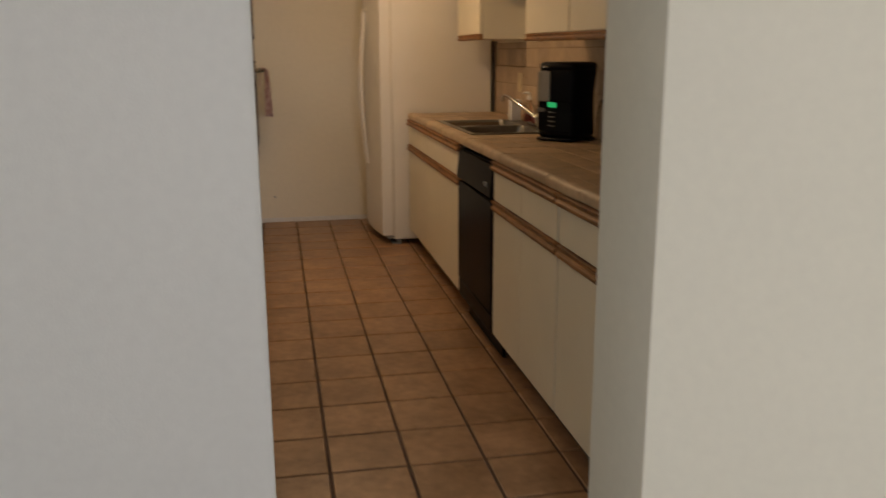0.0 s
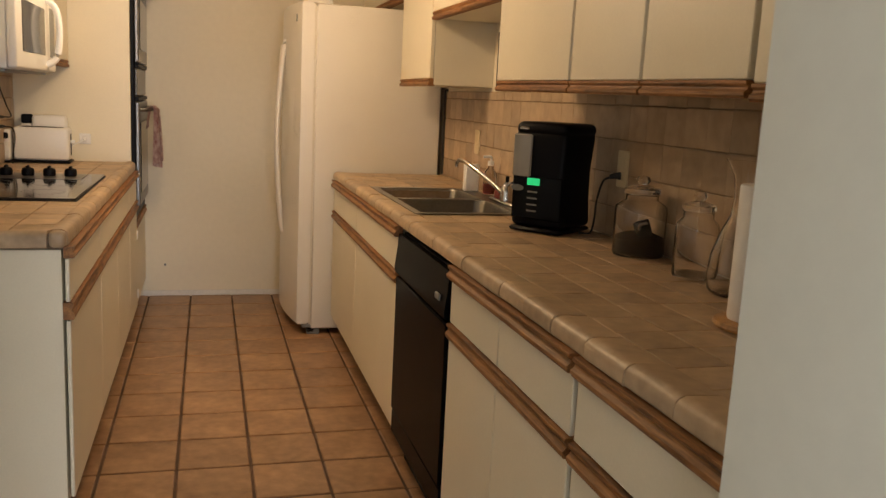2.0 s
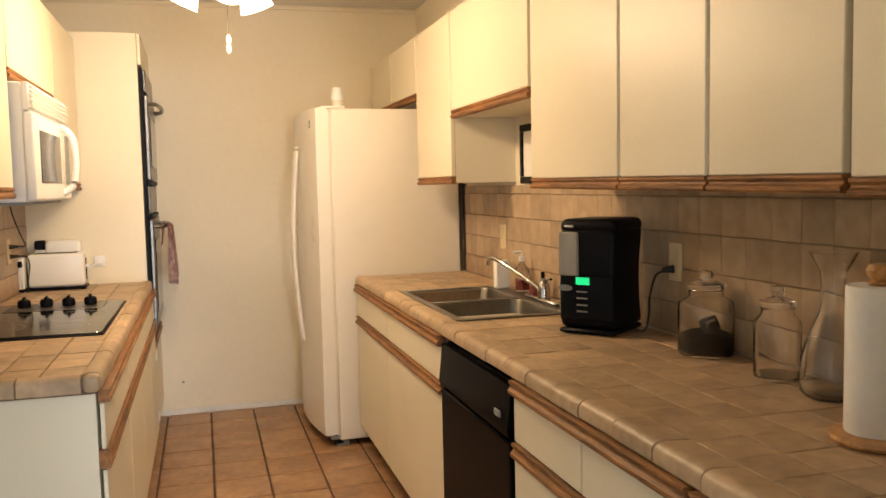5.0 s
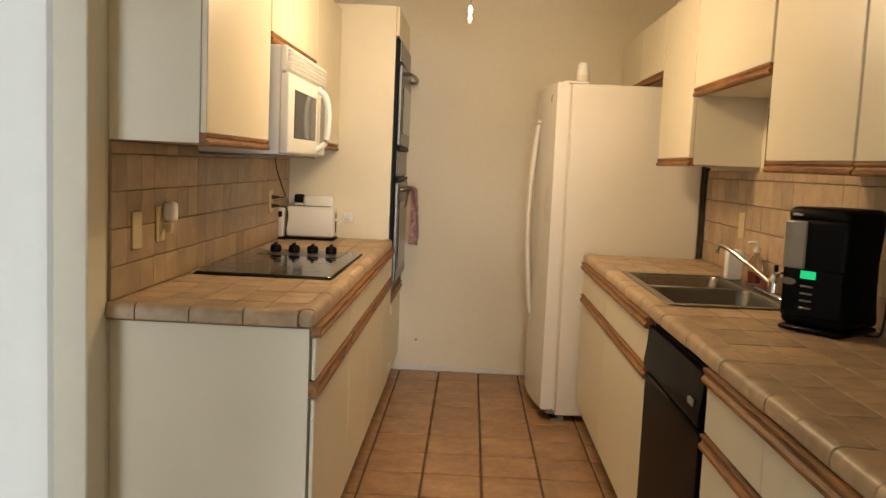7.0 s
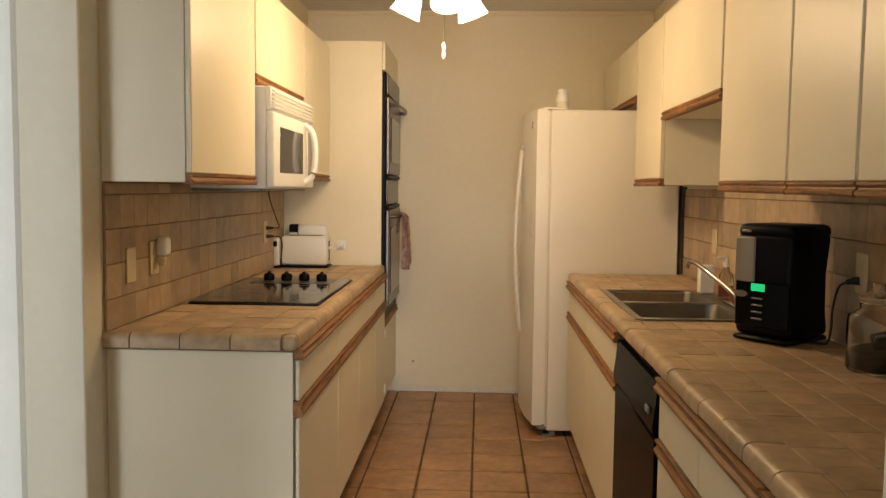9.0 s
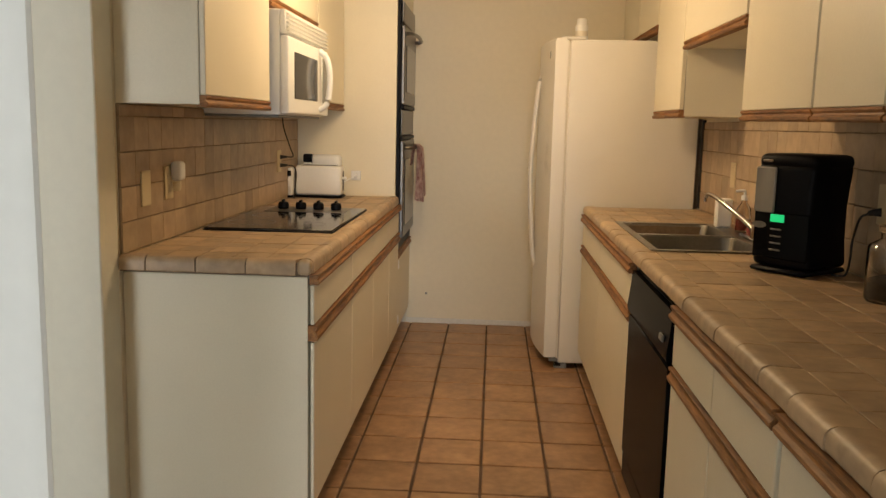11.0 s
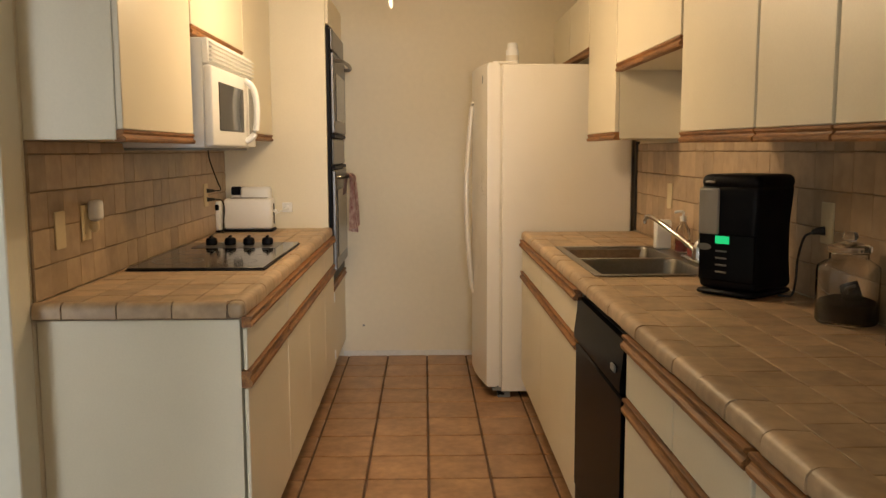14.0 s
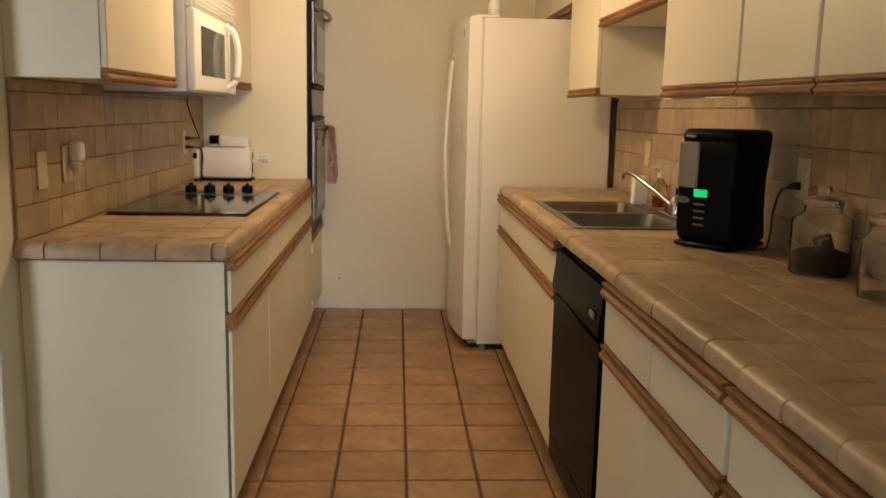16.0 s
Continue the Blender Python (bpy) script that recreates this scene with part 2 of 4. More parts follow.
# ---- the shell ----
floor = structure("floor", box(HX0, HX1, HY0, YB + 0.1, -0.12, -0.006, 0), FLOOR_GROUT, "brown ceramic tiled kitchen floor with dark grout lines")
structure("wall_back", box(XL - 0.12, XR + 0.12, YB, YB + 0.12, -0.05, ZC + 0.1, 0), WALL, "plain cream painted wall at the end of the kitchen")
wall_left = structure("wall_left", box(XL - 0.12, XL, YS + 0.12, YB, -0.05, ZC + 0.1, 0), WALL, "cream painted wall with a tiled splashback over the worktop")
wall_right = structure("wall_right", box(XR, XR + 0.12, YR1, YB, -0.05, ZC + 0.1, 0), WALL, "cream painted wall with a tiled splashback over the worktop")
bm = extrude([(PX, YL0), (0.242, YL0), (0.252, YL0 + 0.002), (0.259, YL0 + 0.006), (0.261, YL0 + 0.012), (0.257, YL0 + 0.020), (0.232, YL0 + 0.055), (0.190, YL1), (PX, YL1)], "z", -0.05, ZC)
structure("wall_doorway", bm, HALL, "white painted wall beside the kitchen doorway with rounded corner")
wall_end = extrude([(1.116, YR0), (1.119, YR0 - 0.007), (1.127, YR0 - 0.010), (HX1, YR0 - 0.010), (HX1, YR1), (1.088, YR1), (1.080, YR1 - 0.008)], "z", -0.05, ZC)
structure("wall_doorway_end", wall_end, ENDWALL, "thick pale cream painted wall end beside the kitchen doorway")
bm = box(HX0, XL, YS, YS + 0.12, -0.05, ZC, 0.004)
structure("wall_passage_end", bm, ENDWALL, "pale painted wall end where the kitchen cabinets begin")
# out of view, added to keep the left window's light off the jamb
structure("wall_partition", box(PX, PX + 0.11, -1.0, YL0, -0.05, ZC, 0), HALL, "unseen white partition added to block window light from the doorway")
structure("wall_passage_side", box(HX0 - 0.12, HX0, YL0, YS + 0.12, -0.05, ZC, 0), ENDWALL, "plain pale wall closing the side passage")
structure("trim_header", box(DL, DR, YL0, YL1, 2.12, ZC, 0.004), HALL, "white painted header over the kitchen doorway")
structure("ceiling", box(HX0 - 0.1, HX1 + 0.1, HY0 - 0.2, YB + 0.1, ZC, ZC + 0.1, 0), CEIL, "white painted ceiling")
bm = box(XL, XR, YB - 0.012, YB, ZC - 0.03, ZC - 0.018, 0.003)
structure("trim_cove", bm, WALL, "thin painted cove line under the ceiling")
structure("wall_hall_left", box(HX0 - 0.12, HX0, HY0, YL0, -0.05, ZC, 0), HALL, "plain white wall of the room before the kitchen")
structure("wall_hall_right", box(HX1, HX1 + 0.12, HY0, YR0, -0.05, ZC, 0), HALL, "plain white wall of the room before the kitchen")
bm = bmesh.new()
for x0, x1 in ((HX0, WINDOWS[0][0]), (WINDOWS[0][1], WINDOWS[1][0]), (WINDOWS[1][1], HX1)):
    box(x0, x1, HY0 - 0.12, HY0, -0.05, ZC, 0, bm)
for x0, x1, _ in WINDOWS:
    box(x0, x1, HY0 - 0.12, HY0, -0.05, 0.30, 0, bm)
    box(x0, x1, HY0 - 0.12, HY0, 2.3, ZC, 0, bm)
structure("wall_hall_window", bm, HALL, "plain white wall with two window openings")
single("wall_screw", lathe(0.262, YB - 0.003, [(0, 0.196), (0.006, 0.197), (0.007, 0.203), (0.006, 0.209), (0, 0.210)], 10), GREY, (0.262, YB - 0.003, 0.203), "small grey screw in the plain cream wall", "screw")
structure("trim_base", box(0.13, 1.0, YB - 0.006, YB, 0.0, 0.035, 0.002), CAULK, "thin white sealed edge along the foot of the wall")

# ---- cabinets ----


def strip_profile(xf, s, z0, z1):
    """Oak finger-pull: a lip that leans out over a hollow, along y. s: +1 when the cabinet lies to +x."""
    h = z1 - z0
    pts = [(0.032, 0), (0.004, 0.0), (0.0, 0.16 * h), (0.0, 0.34 * h), (0.007, 0.50 * h), (0.009, 0.62 * h), (0.003, 0.80 * h), (0.003, 0.97 * h), (0.006, h), (0.032, h)]
    return [(xf + s * (p - 0.006), z0 + q) for p, q in pts]


def base_cabinet(s, xf, xb, y0, y1, joints, label, end_panel=False):
    """s: +1 when the cabinet lies to +x of its front."""
    ob = thing("base_cabinet", ((xf + xb) / 2, (y0 + y1) / 2, 0), label, "cabinet", "base cabinets")
    bm = box(xf + s * 0.020, xb, y0 + 0.001, y1 - 0.001, 0.10, 0.862, 0.001)
    # bodies seen only through the gaps take the shade-darkened colour
    part("body", bm, CREAM if end_panel else SHADED_CARCASS, ob)
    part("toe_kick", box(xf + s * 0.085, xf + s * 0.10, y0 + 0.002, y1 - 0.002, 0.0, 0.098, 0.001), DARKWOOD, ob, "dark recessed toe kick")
    if end_panel:
        part("end_panel", box(xf + s * 0.103, xb, y0 + 0.001, y0 + 0.018, 0.0, 0.099, 0.001), CREAM, ob)
    cuts = [y0] + list(joints) + [y1]
    zm = 0.668 if s > 0 else 0.660
    for a, b in zip(cuts, cuts[1:]):
        a, b = a + 0.0025, b - 0.0025
        part("drawer_front", box(xf, xf + s * 0.012, a, b, 0.712, 0.836, 0.0025), CREAM, ob, "cream laminate drawer front")
        part("door", box(xf, xf + s * 0.012, a, b, 0.122, zm - 0.004, 0.0025), CREAM, ob, "cream laminate door")
    part("top_pull", extrude(strip_profile(xf - s * 0.011, s, 0.838, 0.876 if s > 0 else 0.870), "y", y0 + 0.002, y1 - 0.002), OAK, ob, "oak finger-pull strip", 25)
    part("middle_pull", extrude(strip_profile(xf - s * 0.006, s, zm, 0.709), "y", y0 + 0.002, y1 - 0.002), OAK, ob, "oak finger-pull strip", 25)
    return ob


def wall_cabinet(s, xf, xb, y0, y1, z0, z1, joints, label):
    ob = thing("wall_cabinet", ((xf + xb) / 2, (y0 + y1) / 2, z0), label, "cabinet", "wall cabinets")
    part("body", box(xf + s * 0.020, xb - s * 0.001, y0 + 0.001, y1 - 0.001, z0 + 0.004, z1, 0.001), CREAM, ob)
    # thin dark sheet that paints the shade between the doors
    part("face_frame", box(xf + s * 0.0182, xf + s * 0.0198, y0 + 0.003, y1 - 0.003, z0 + 0.006, z1 - 0.002, 0), SHADED_CARCASS, ob, "darker sheet behind the doors, painting the shade in their gaps")
    cuts = [y0 - 0.004] + list(joints) + [y1 + 0.004]
    for a, b in zip(cuts, cuts[1:]):
        part("door", box(xf, xf + s * 0.018, a + 0.007, b - 0.007, z0 + 0.033, z1 - 0.004, 0.0025), CREAM, ob, "cream laminate door")
        part("pull", extrude(strip_profile(xf, s, z0 - 0.002, z0 + 0.032), "y", a + 0.006, b - 0.006), OAK, ob, "oak finger-pull strip", 25)
    return ob


XRF, XLF = 1.183, 0.152
base_cabinet(1, XRF, XR - 0.002, 2.793, 3.382, [], "cream laminate base cabinet with oak finger-pull strips")
base_cabinet(1, XRF, XR - 0.002, 3.396, 4.232, [3.820], "cream laminate base cabinet with oak strips beside the dishwasher")
base_cabinet(1, XRF, XR - 0.002, 4.925, 6.560, [5.82], "cream laminate sink cabinet with oak strips beside the refrigerator")
base_cabinet(-1, XLF, XL + 0.002, 4.525, 5.240, [], "cream laminate base cabinet with a plain cream end panel", True)
base_cabinet(-1, XLF, XL + 0.002, 5.246, 6.415, [5.83], "cream laminate base cabinet with oak strips under the cooktop")
base_cabinet(-1, XLF, XL + 0.002, 6.421, 6.855, [], "narrow cream laminate base cabinet with oak strips")

XRU, XLU, ZU = 1.495, -0.172, 2.145
wall_cabinet(1, XRU, XR, 2.793, 3.400, 1.352, ZU, [], "cream laminate wall cabinet with an oak lower edge")
long_unit = wall_cabinet(1, XRU, XR, 3.412, 4.865, 1.364, ZU, [3.828, 4.240], "cream three-door laminate wall cabinet with oak lower edge")
long_unit.rotation_euler.x = 0.0075  # hangs slightly out of level
wall_cabinet(1, XRU, XR, 4.880, 5.800, 1.680, ZU, [], "short cream wall cabinet with oak edge above the sink")
wall_cabinet(1, XRU, XR, 5.808, 6.420, 1.390, ZU, [], "cream laminate wall cabinet beside the refrigerator")
wall_cabinet(1, XRU, XR, 6.430, 7.590, 1.825, ZU, [7.01], "short cream wall cabinet above the refrigerator")
wall_cabinet(-1, XLU, XL, 4.515, 5.245, 1.374, 2.165, [], "cream laminate wall cabinet with a plain cool-white end")
wall_cabinet(-1, XLU, XL, 5.255, 6.140, 1.770, 2.165, [], "short cream wall cabinet with oak edge above the microwave")
wall_cabinet(-1, XLU, XL, 6.150, 6.852, 1.400, 2.165, [], "cream laminate wall cabinet beside the oven tower")

# ---- refrigerator ----
fridge = thing("refrigerator", (1.42, 7.05, 0), "cream-white side-by-side refrigerator with bowed doors at the end of the worktop", "refrigerator")
FY0, FY1, FZ = 6.605, 7.530, 1.800
part("body", box(1.078, XR - 0.03, FY0, FY1, 0.035, FZ - 0.006, 0.006), WHITE, fridge)
part("gasket", box(1.0665, 1.0775, FY0 + 0.005, FY1 - 0.012, 0.06, FZ - 0.02, 0.001), EDGE, fridge, "pale door gasket")


def bowed_door(y0, y1):
    n = 14
    outer = []
    for k in range(n + 1):
        y = y0 + (y1 - y0) * k / n
        u = (y - FY0) / (FY1 - FY0)
        outer.append((1.000 - 0.052 * (1 - (2 * u - 1) ** 2), y))
    bm = extrude([(1.066, y0)] + [(x, y) for x, y in outer] + [(1.066, y1)], "z", 0.062, FZ)
    bmesh.ops.bevel(bm, geom=[e for e in bm.edges if abs(e.verts[0].co.z - e.verts[1].co.z) < 1e-6], offset=0.008, segments=2, affect="EDGES")
    return bm


YM = 7.02
for a, b in ((FY0, YM - 0.003), (YM + 0.003, FY1)):
    door = part("door", bowed_door(a, b), WHITE, fridge, "bowed white door")
    hy = YM - 0.035 if a == FY0 else YM + 0.035
    part("handle", tube([(0.952, hy, 0.52), (0.934, hy, 0.62), (0.908, hy, 1.07), (0.934, hy, 1.52), (0.952, hy, 1.62)], 0.013, 10, 1.0), WHITE, door, "long bowed white handle")
part("badge", box(0.978, 0.990, 6.690, 6.707, 1.70, 1.74, 0.002), GREY, fridge, "small dark badge")
part("kick_grille", box(1.06, 1.10, FY0 + 0.01, FY1 - 0.01, 0.012, 0.056, 0.003), RUBBER, fridge, "dark kick grille")
part("lower_hinge", box(1.03, 1.105, FY0 + 0.004, FY0 + 0.05, 0.040, 0.060, 0.004), GREY, fridge, "grey lower hinge")
part("foot", box(1.06, 1.13, FY0 + 0.01, FY0 + 0.05, 0.0, 0.035, 0.004), GREY, fridge)
part("rear_foot", box(1.65, 1.72, FY0 + 0.01, FY0 + 0.05, 0.0, 0.036, 0.004), GREY, fridge)
part("upper_hinge", box(1.03, 1.16, FY0 + 0.012, FY0 + 0.045, FZ - 0.004, FZ + 0.010, 0.004), WHITE, fridge, "white hinge cover")
can = thing("canister", (1.150, 6.80, FZ - 0.006), "white canister with a grey label standing on the refrigerator", "canister")
part("body", lathe(1.150, 6.80, [(0, FZ - 0.0055), (0.033, FZ - 0.0055), (0.035, FZ + 0.002), (0.035, FZ + 0.082), (0.029, FZ + 0.092), (0, FZ + 0.092)], 24), PLASTIC, can)
part("cap", lathe(1.150, 6.80, [(0, FZ + 0.0915), (0.028, FZ + 0.092), (0.027, FZ + 0.118), (0.022, FZ + 0.124), (0, FZ + 0.124)], 24), PLASTIC, can, "white cap")
part("label", lathe(1.150, 6.80, [(0.0351, FZ + 0.028), (0.0355, FZ + 0.028), (0.0355, FZ + 0.056), (0.0351, FZ + 0.056), (0.0351, FZ + 0.028)], 24), EDGE, can, "pale printed label")
single("filler_strip", box(XR - 0.012, XR - 0.001, 6.562, 6.603, 0.92, 1.388, 0.001), RUBBER, (XR - 0.006, 6.58, 0.92), "dark gap strip between splashback and refrigerator", "trim")

# ---- dishwasher ----
dw = thing("dishwasher", (1.45, 4.58, 0), "black built-in dishwasher with a slanted control panel", "dishwasher")
DY0, DY1 = 4.242, 4.915
part("body", box(1.20, XR - 0.05, DY0 + 0.004, DY1 - 0.004, 0.10, 0.858, 0.002), BLACK, dw)
part("door", box(1.176, 1.199, DY0 + 0.003, DY1 - 0.003, 0.205, 0.700, 0.005), DISHWASHER, dw, "glossy black door")
part("control_panel", extrude([(1.199, 0.704), (1.171, 0.716), (1.169, 0.735), (1.177, 0.800), (1.181, 0.853), (1.199, 0.853)], "y", DY0 + 0.003, DY1 - 0.003), DISHWASHER, dw, "black slanted control panel with a finger recess", 20)
part("latch", box(1.166, 1.174, 4.30, 4.345, 0.755, 0.775, 0.003), GREY, dw, "small grey badge")
part("lower_panel", box(1.180, 1.199, DY0 + 0.003, DY1 - 0.003, 0.115, 0.198, 0.003), DISHWASHER, dw)
part("toe_kick", box(1.235, 1.25, DY0 + 0.003, DY1 - 0.003, 0.0, 0.112, 0.002), BLACK, dw)

# ---- oven tower ----
tower = thing("oven_cabinet", (-0.16, 7.22, 0), "tall cream laminate cabinet housing a double wall oven", "cabinet")
part("body", box(XL + 0.001, 0.127, 6.862, YB - 0.003, 0.10, 2.20, 0.002), CREAM, tower)
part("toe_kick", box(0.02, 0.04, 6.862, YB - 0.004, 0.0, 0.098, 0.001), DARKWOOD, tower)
part("upper_door", box(0.128, 0.145, 6.866, YB - 0.008, 2.038, 2.195, 0.002), CREAM, tower)
lower = part("lower_door", box(0.128, 0.145, 6.866, YB - 0.008, 0.115, 0.545, 0.002), CREAM, tower)
for z in (0.16, 0.49):
    part("hinge", box(0.143, 0.156, 6.868, 6.888, z, z + 0.05, 0.003), PLASTIC, lower, "white exposed hinge")
part("pull", extrude(strip_profile(0.151, -1, 0.550, 0.592), "y", 6.866, YB - 0.008), OAK, tower, "oak finger-pull strip", 25)
oven = thing("double_oven", (0.14, 7.23, 0.6), "black and steel built-in double wall oven", "oven")
OY0, OY1 = 6.885, YB - 0.02
part("frame", box(0.128, 0.146, OY0, OY1, 0.598, 2.030, 0.003), BLACK, oven)
part("control_panel", box(0.147, 0.160, OY0 + 0.03, OY1 - 0.02, 1.905, 2.020, 0.004), GREYPANEL, oven)
for z0, z1, hz in ((1.445, 1.890, 1.845), (0.665, 1.235, 1.195)):
    d = part("door", box(0.147, 0.168, OY0 + 0.03, OY1 - 0.02, z0, z1, 0.005), GREYPANEL, oven, "steel-framed oven door")
    part("window", box(0.1685, 0.172, OY0 + 0.10, OY1 - 0.09, z0 + 0.07, z1 - 0.11, 0.002), DARK_GLASS, d, "dark oven glass")
    part("handle", tube([(0.168, OY0 + 0.07, hz), (0.205, OY0 + 0.10, hz), (0.222, (OY0 + OY1) / 2, hz), (0.205, OY1 - 0.09, hz), (0.168, OY1 - 0.06, hz)], 0.011, 8), STEEL, d, "bowed steel handle")
part("trim_bar", box(0.147, 0.166, OY0 + 0.02, OY1 - 0.015, 1.418, 1.440, 0.003), BLACK, oven)
part("drawer_panel", box(0.147, 0.158, OY0 + 0.03, OY1 - 0.02, 1.268, 1.414, 0.004), GREYPANEL, oven)
part("trim_bar", box(0.147, 0.166, OY0 + 0.02, OY1 - 0.015, 1.242, 1.262, 0.003), BLACK, oven)

# tea towel over the lower oven handle
bm = bmesh.new()
rows_ = []
for i in range(15):
    v = i / 14
    row = []
    for j in range(13):
        u = j / 12
        y = 6.99 + 0.20 * u + 0.018 * v * math.sin(5 * u + 2)
        fold = 0.020 * math.sin(13 * u + 1.4 * v) * (0.3 + v)
        if v < 0.25:
            w = v / 0.25
            row.append(bm.verts.new((0.196 + 0.014 * w + fold * 0.3, y, 1.09 + 0.120 * w)))
        elif v < 0.4:
            w = (v - 0.25) / 0.15
            row.append(bm.verts.new((0.210 + 0.030 * w + fold * 0.3, y, 1.210 + 0.006 * math.sin(math.pi * w))))
        else:
            w = (v - 0.4) / 0.6
            row.append(bm.verts.new((0.246 + 0.006 * w + fold, y, 1.210 - (0.30 + 0.04 * math.sin(3.0 * u)) * w)))
    rows_.append(row)
for a, b in zip(rows_, rows_[1:]):
    for j in range(12):
        bm.faces.new((a[j], a[j + 1], b[j + 1], b[j]))
bmesh.ops.solidify(bm, geom=bm.faces[:], thickness=0.004)
single("tea_towel", bm, CLOTH, (0.22, 7.09, 1.2), "pink and white tea towel draped over the oven handle", "towel", smooth=60)

# ---- microwave ----
mw = thing("microwave_oven", (-0.25, 5.66, 1.36), "white over-the-range microwave oven with a curved handle", "microwave")
MY0, MY1, MZ0, MZ1 = 5.268, 6.060, 1.358, 1.757
part("body", box(XL + 0.002, -0.138, MY0, MY1, MZ0, MZ1, 0.004), PLASTIC, mw)
part("underside", box(XL + 0.01, -0.148, MY0 + 0.01, MY1 - 0.01, MZ0 - 0.010, MZ0 - 0.001, 0.002), GREY, mw, "dark vented underside")
face = part("door", box(-0.138, -0.106, MY0, MY1 - 0.17, MZ0 + 0.004, 1.660, 0.010), PLASTIC, mw, "white door")
part("window", box(-0.107, -0.1035, MY0 + 0.10, MY1 - 0.26, MZ0 + 0.065, 1.605, 0.004), DARK_GLASS, face, "dark glass window")
part("handle", tube([(-0.108, 5.845, 1.385), (-0.070, 5.850, 1.42), (-0.058, 5.852, 1.52), (-0.070, 5.850, 1.61), (-0.108, 5.845, 1.65)], 0.014, 10, 1.0), PLASTIC, face, "curved white handle")
part("control_panel", box(-0.138, -0.108, MY1 - 0.166, MY1, MZ0 + 0.004, 1.660, 0.008), PLASTIC, mw)
part("keypad", box(-0.1085, -0.106, MY1 - 0.135, MY1 - 0.03, 1.42, 1.62, 0.002), GREY, mw, "grey keypad")
part("vent_panel", box(-0.138, -0.116, MY0, MY1, 1.664, MZ1, 0.004), PLASTIC, mw)
for k in range(5):
    z = 1.672 + 0.0158 * k
    part("vent_slat", extrude([(-0.117, z), (-0.104, z + 0.002), (-0.104, z + 0.006), (-0.117, z + 0.011)], "y", MY0 + 0.012, MY1 - 0.012), PLASTIC, mw)

# ---- worktops ----
T = 0.1555   # edge and wall tiles
TW = 0.106   # worktop tiles
JOINT = 0.0035


def tile_mesh(name, lx, ly, lz, mat, bevel=0.0009):
    """A tile about its own middle, lying, its top at z = 0."""
    return mesh_of(name, box(-lx / 2, lx / 2, -ly / 2, ly / 2, -lz, 0, bevel), mat, 40)


def piece(name, me, at, parent, turn=(0, 0, 0)):
    ob = new(name, me)
    ob.parent = parent
    ob.location = Vector(at) - root_of(parent).location
    ob.rotation_euler = turn
    return ob


def minus(rect, hole):
    x0, x1, y0, y1 = rect
    a0, a1, b0, b1 = hole
    if x1 <= a0 or x0 >= a1 or y1 <= b0 or y0 >= b1:
        return [rect]
    out = []
    if x0 < a0:
        out.append((x0, a0, y0, y1))
    if x1 > a1:
        out.append((a1, x1, y0, y1))
    if y0 < b0:
        out.append((max(x0, a0), min(x1, a1), y0, b0))
    if y1 > b1:
        out.append((max(x0, a0), min(x1, a1), b1, y1))
    return [r for r in out if r[1] - r[0] > 0.012 and r[3] - r[2] > 0.012]


FULL = tile_mesh("worktop_tile", TW - JOINT, TW - JOINT, 0.009, COUNTER_TILE)


def lay(parent, x0, x1, y0, y1, xa, ya, hole=None):
    """Square tiles from the lines xa, ya, cut at the edges and round a hole."""
    i0, i1 = math.floor((x0 - xa) / TW), math.ceil((x1 - xa) / TW)
    j0, j1 = math.floor((y0 - ya) / TW), math.ceil((y1 - ya) / TW)
    for i in range(i0, i1):
        for j in range(j0, j1):
            r = (max(x0, xa + i * TW), min(x1, xa + (i + 1) * TW), max(y0, ya + j * TW), min(y1, ya + (j + 1) * TW))
            if r[1] - r[0] < 0.012 or r[3] - r[2] < 0.012:
                continue
            for q in (minus(r, hole) if hole else [r]):
                w, d = q[1] - q[0] - JOINT, q[3] - q[2] - JOINT
                me = FULL if abs(w - TW + JOINT) < 1e-4 and abs(d - TW + JOINT) < 1e-4 else tile_mesh("worktop_tile", w, d, 0.009, COUNTER_TILE)
                lift = 0.0006 * math.sin(7 * i + 3 * j)
                piece("tile", me, ((q[0] + q[1]) / 2, (q[2] + q[3]) / 2, CT + lift), parent, (0.002 * math.sin(5 * i + j), 0.002 * math.cos(3 * j + i), 0))


def nose_mesh(length, drop=0.044, back=0.046):
    """A rounded edge tile along y, its front at x = 0, its back at +x, top at z = 0.003."""
    pts = [(back, 0.0), (0.030, 0.003), (0.018, 0.003), (0.008, -0.001), (0.002, -0.008), (0.0, -0.018), (0.0, 0.004 - drop), (0.003, -drop),
           (0.012, -drop), (0.012, -0.012), (back, -0.010)]
    return mesh_of("edge_tile", extrude(pts, "y", -length / 2 + 0.0022, length / 2 - 0.0022), COUNTER_TILE, 30)


NOSE = nose_mesh(T)
SINK = (1.262, 1.712, 4.965, 5.815)
right = thing("worktop", (1.48, 4.7, CT), "long beige ceramic-tiled worktop with rounded edge tiles", "worktop")
NX, NB, ND = 1.180, 0.078, 0.036
WIDE_NOSE = nose_mesh(T, ND, NB)
bm = box(NX + 0.020, SINK[0] + 0.02, 2.793, 6.575, CT - 0.048, CT - 0.006, 0.001)
box(SINK[1] - 0.02, XR - 0.001, 2.793, 6.575, CT - 0.048, CT - 0.006, 0.001, bm)
box(SINK[0] + 0.021, SINK[1] - 0.021, 2.793, SINK[2] + 0.02, CT - 0.048, CT - 0.006, 0.001, bm)
box(SINK[0] + 0.021, SINK[1] - 0.021, SINK[3] - 0.02, 6.575, CT - 0.048, CT - 0.006, 0.001, bm)
part("bed", bm, GROUT, right, "dark grout bed")
YA = 3.050
j = 0
y = 2.793
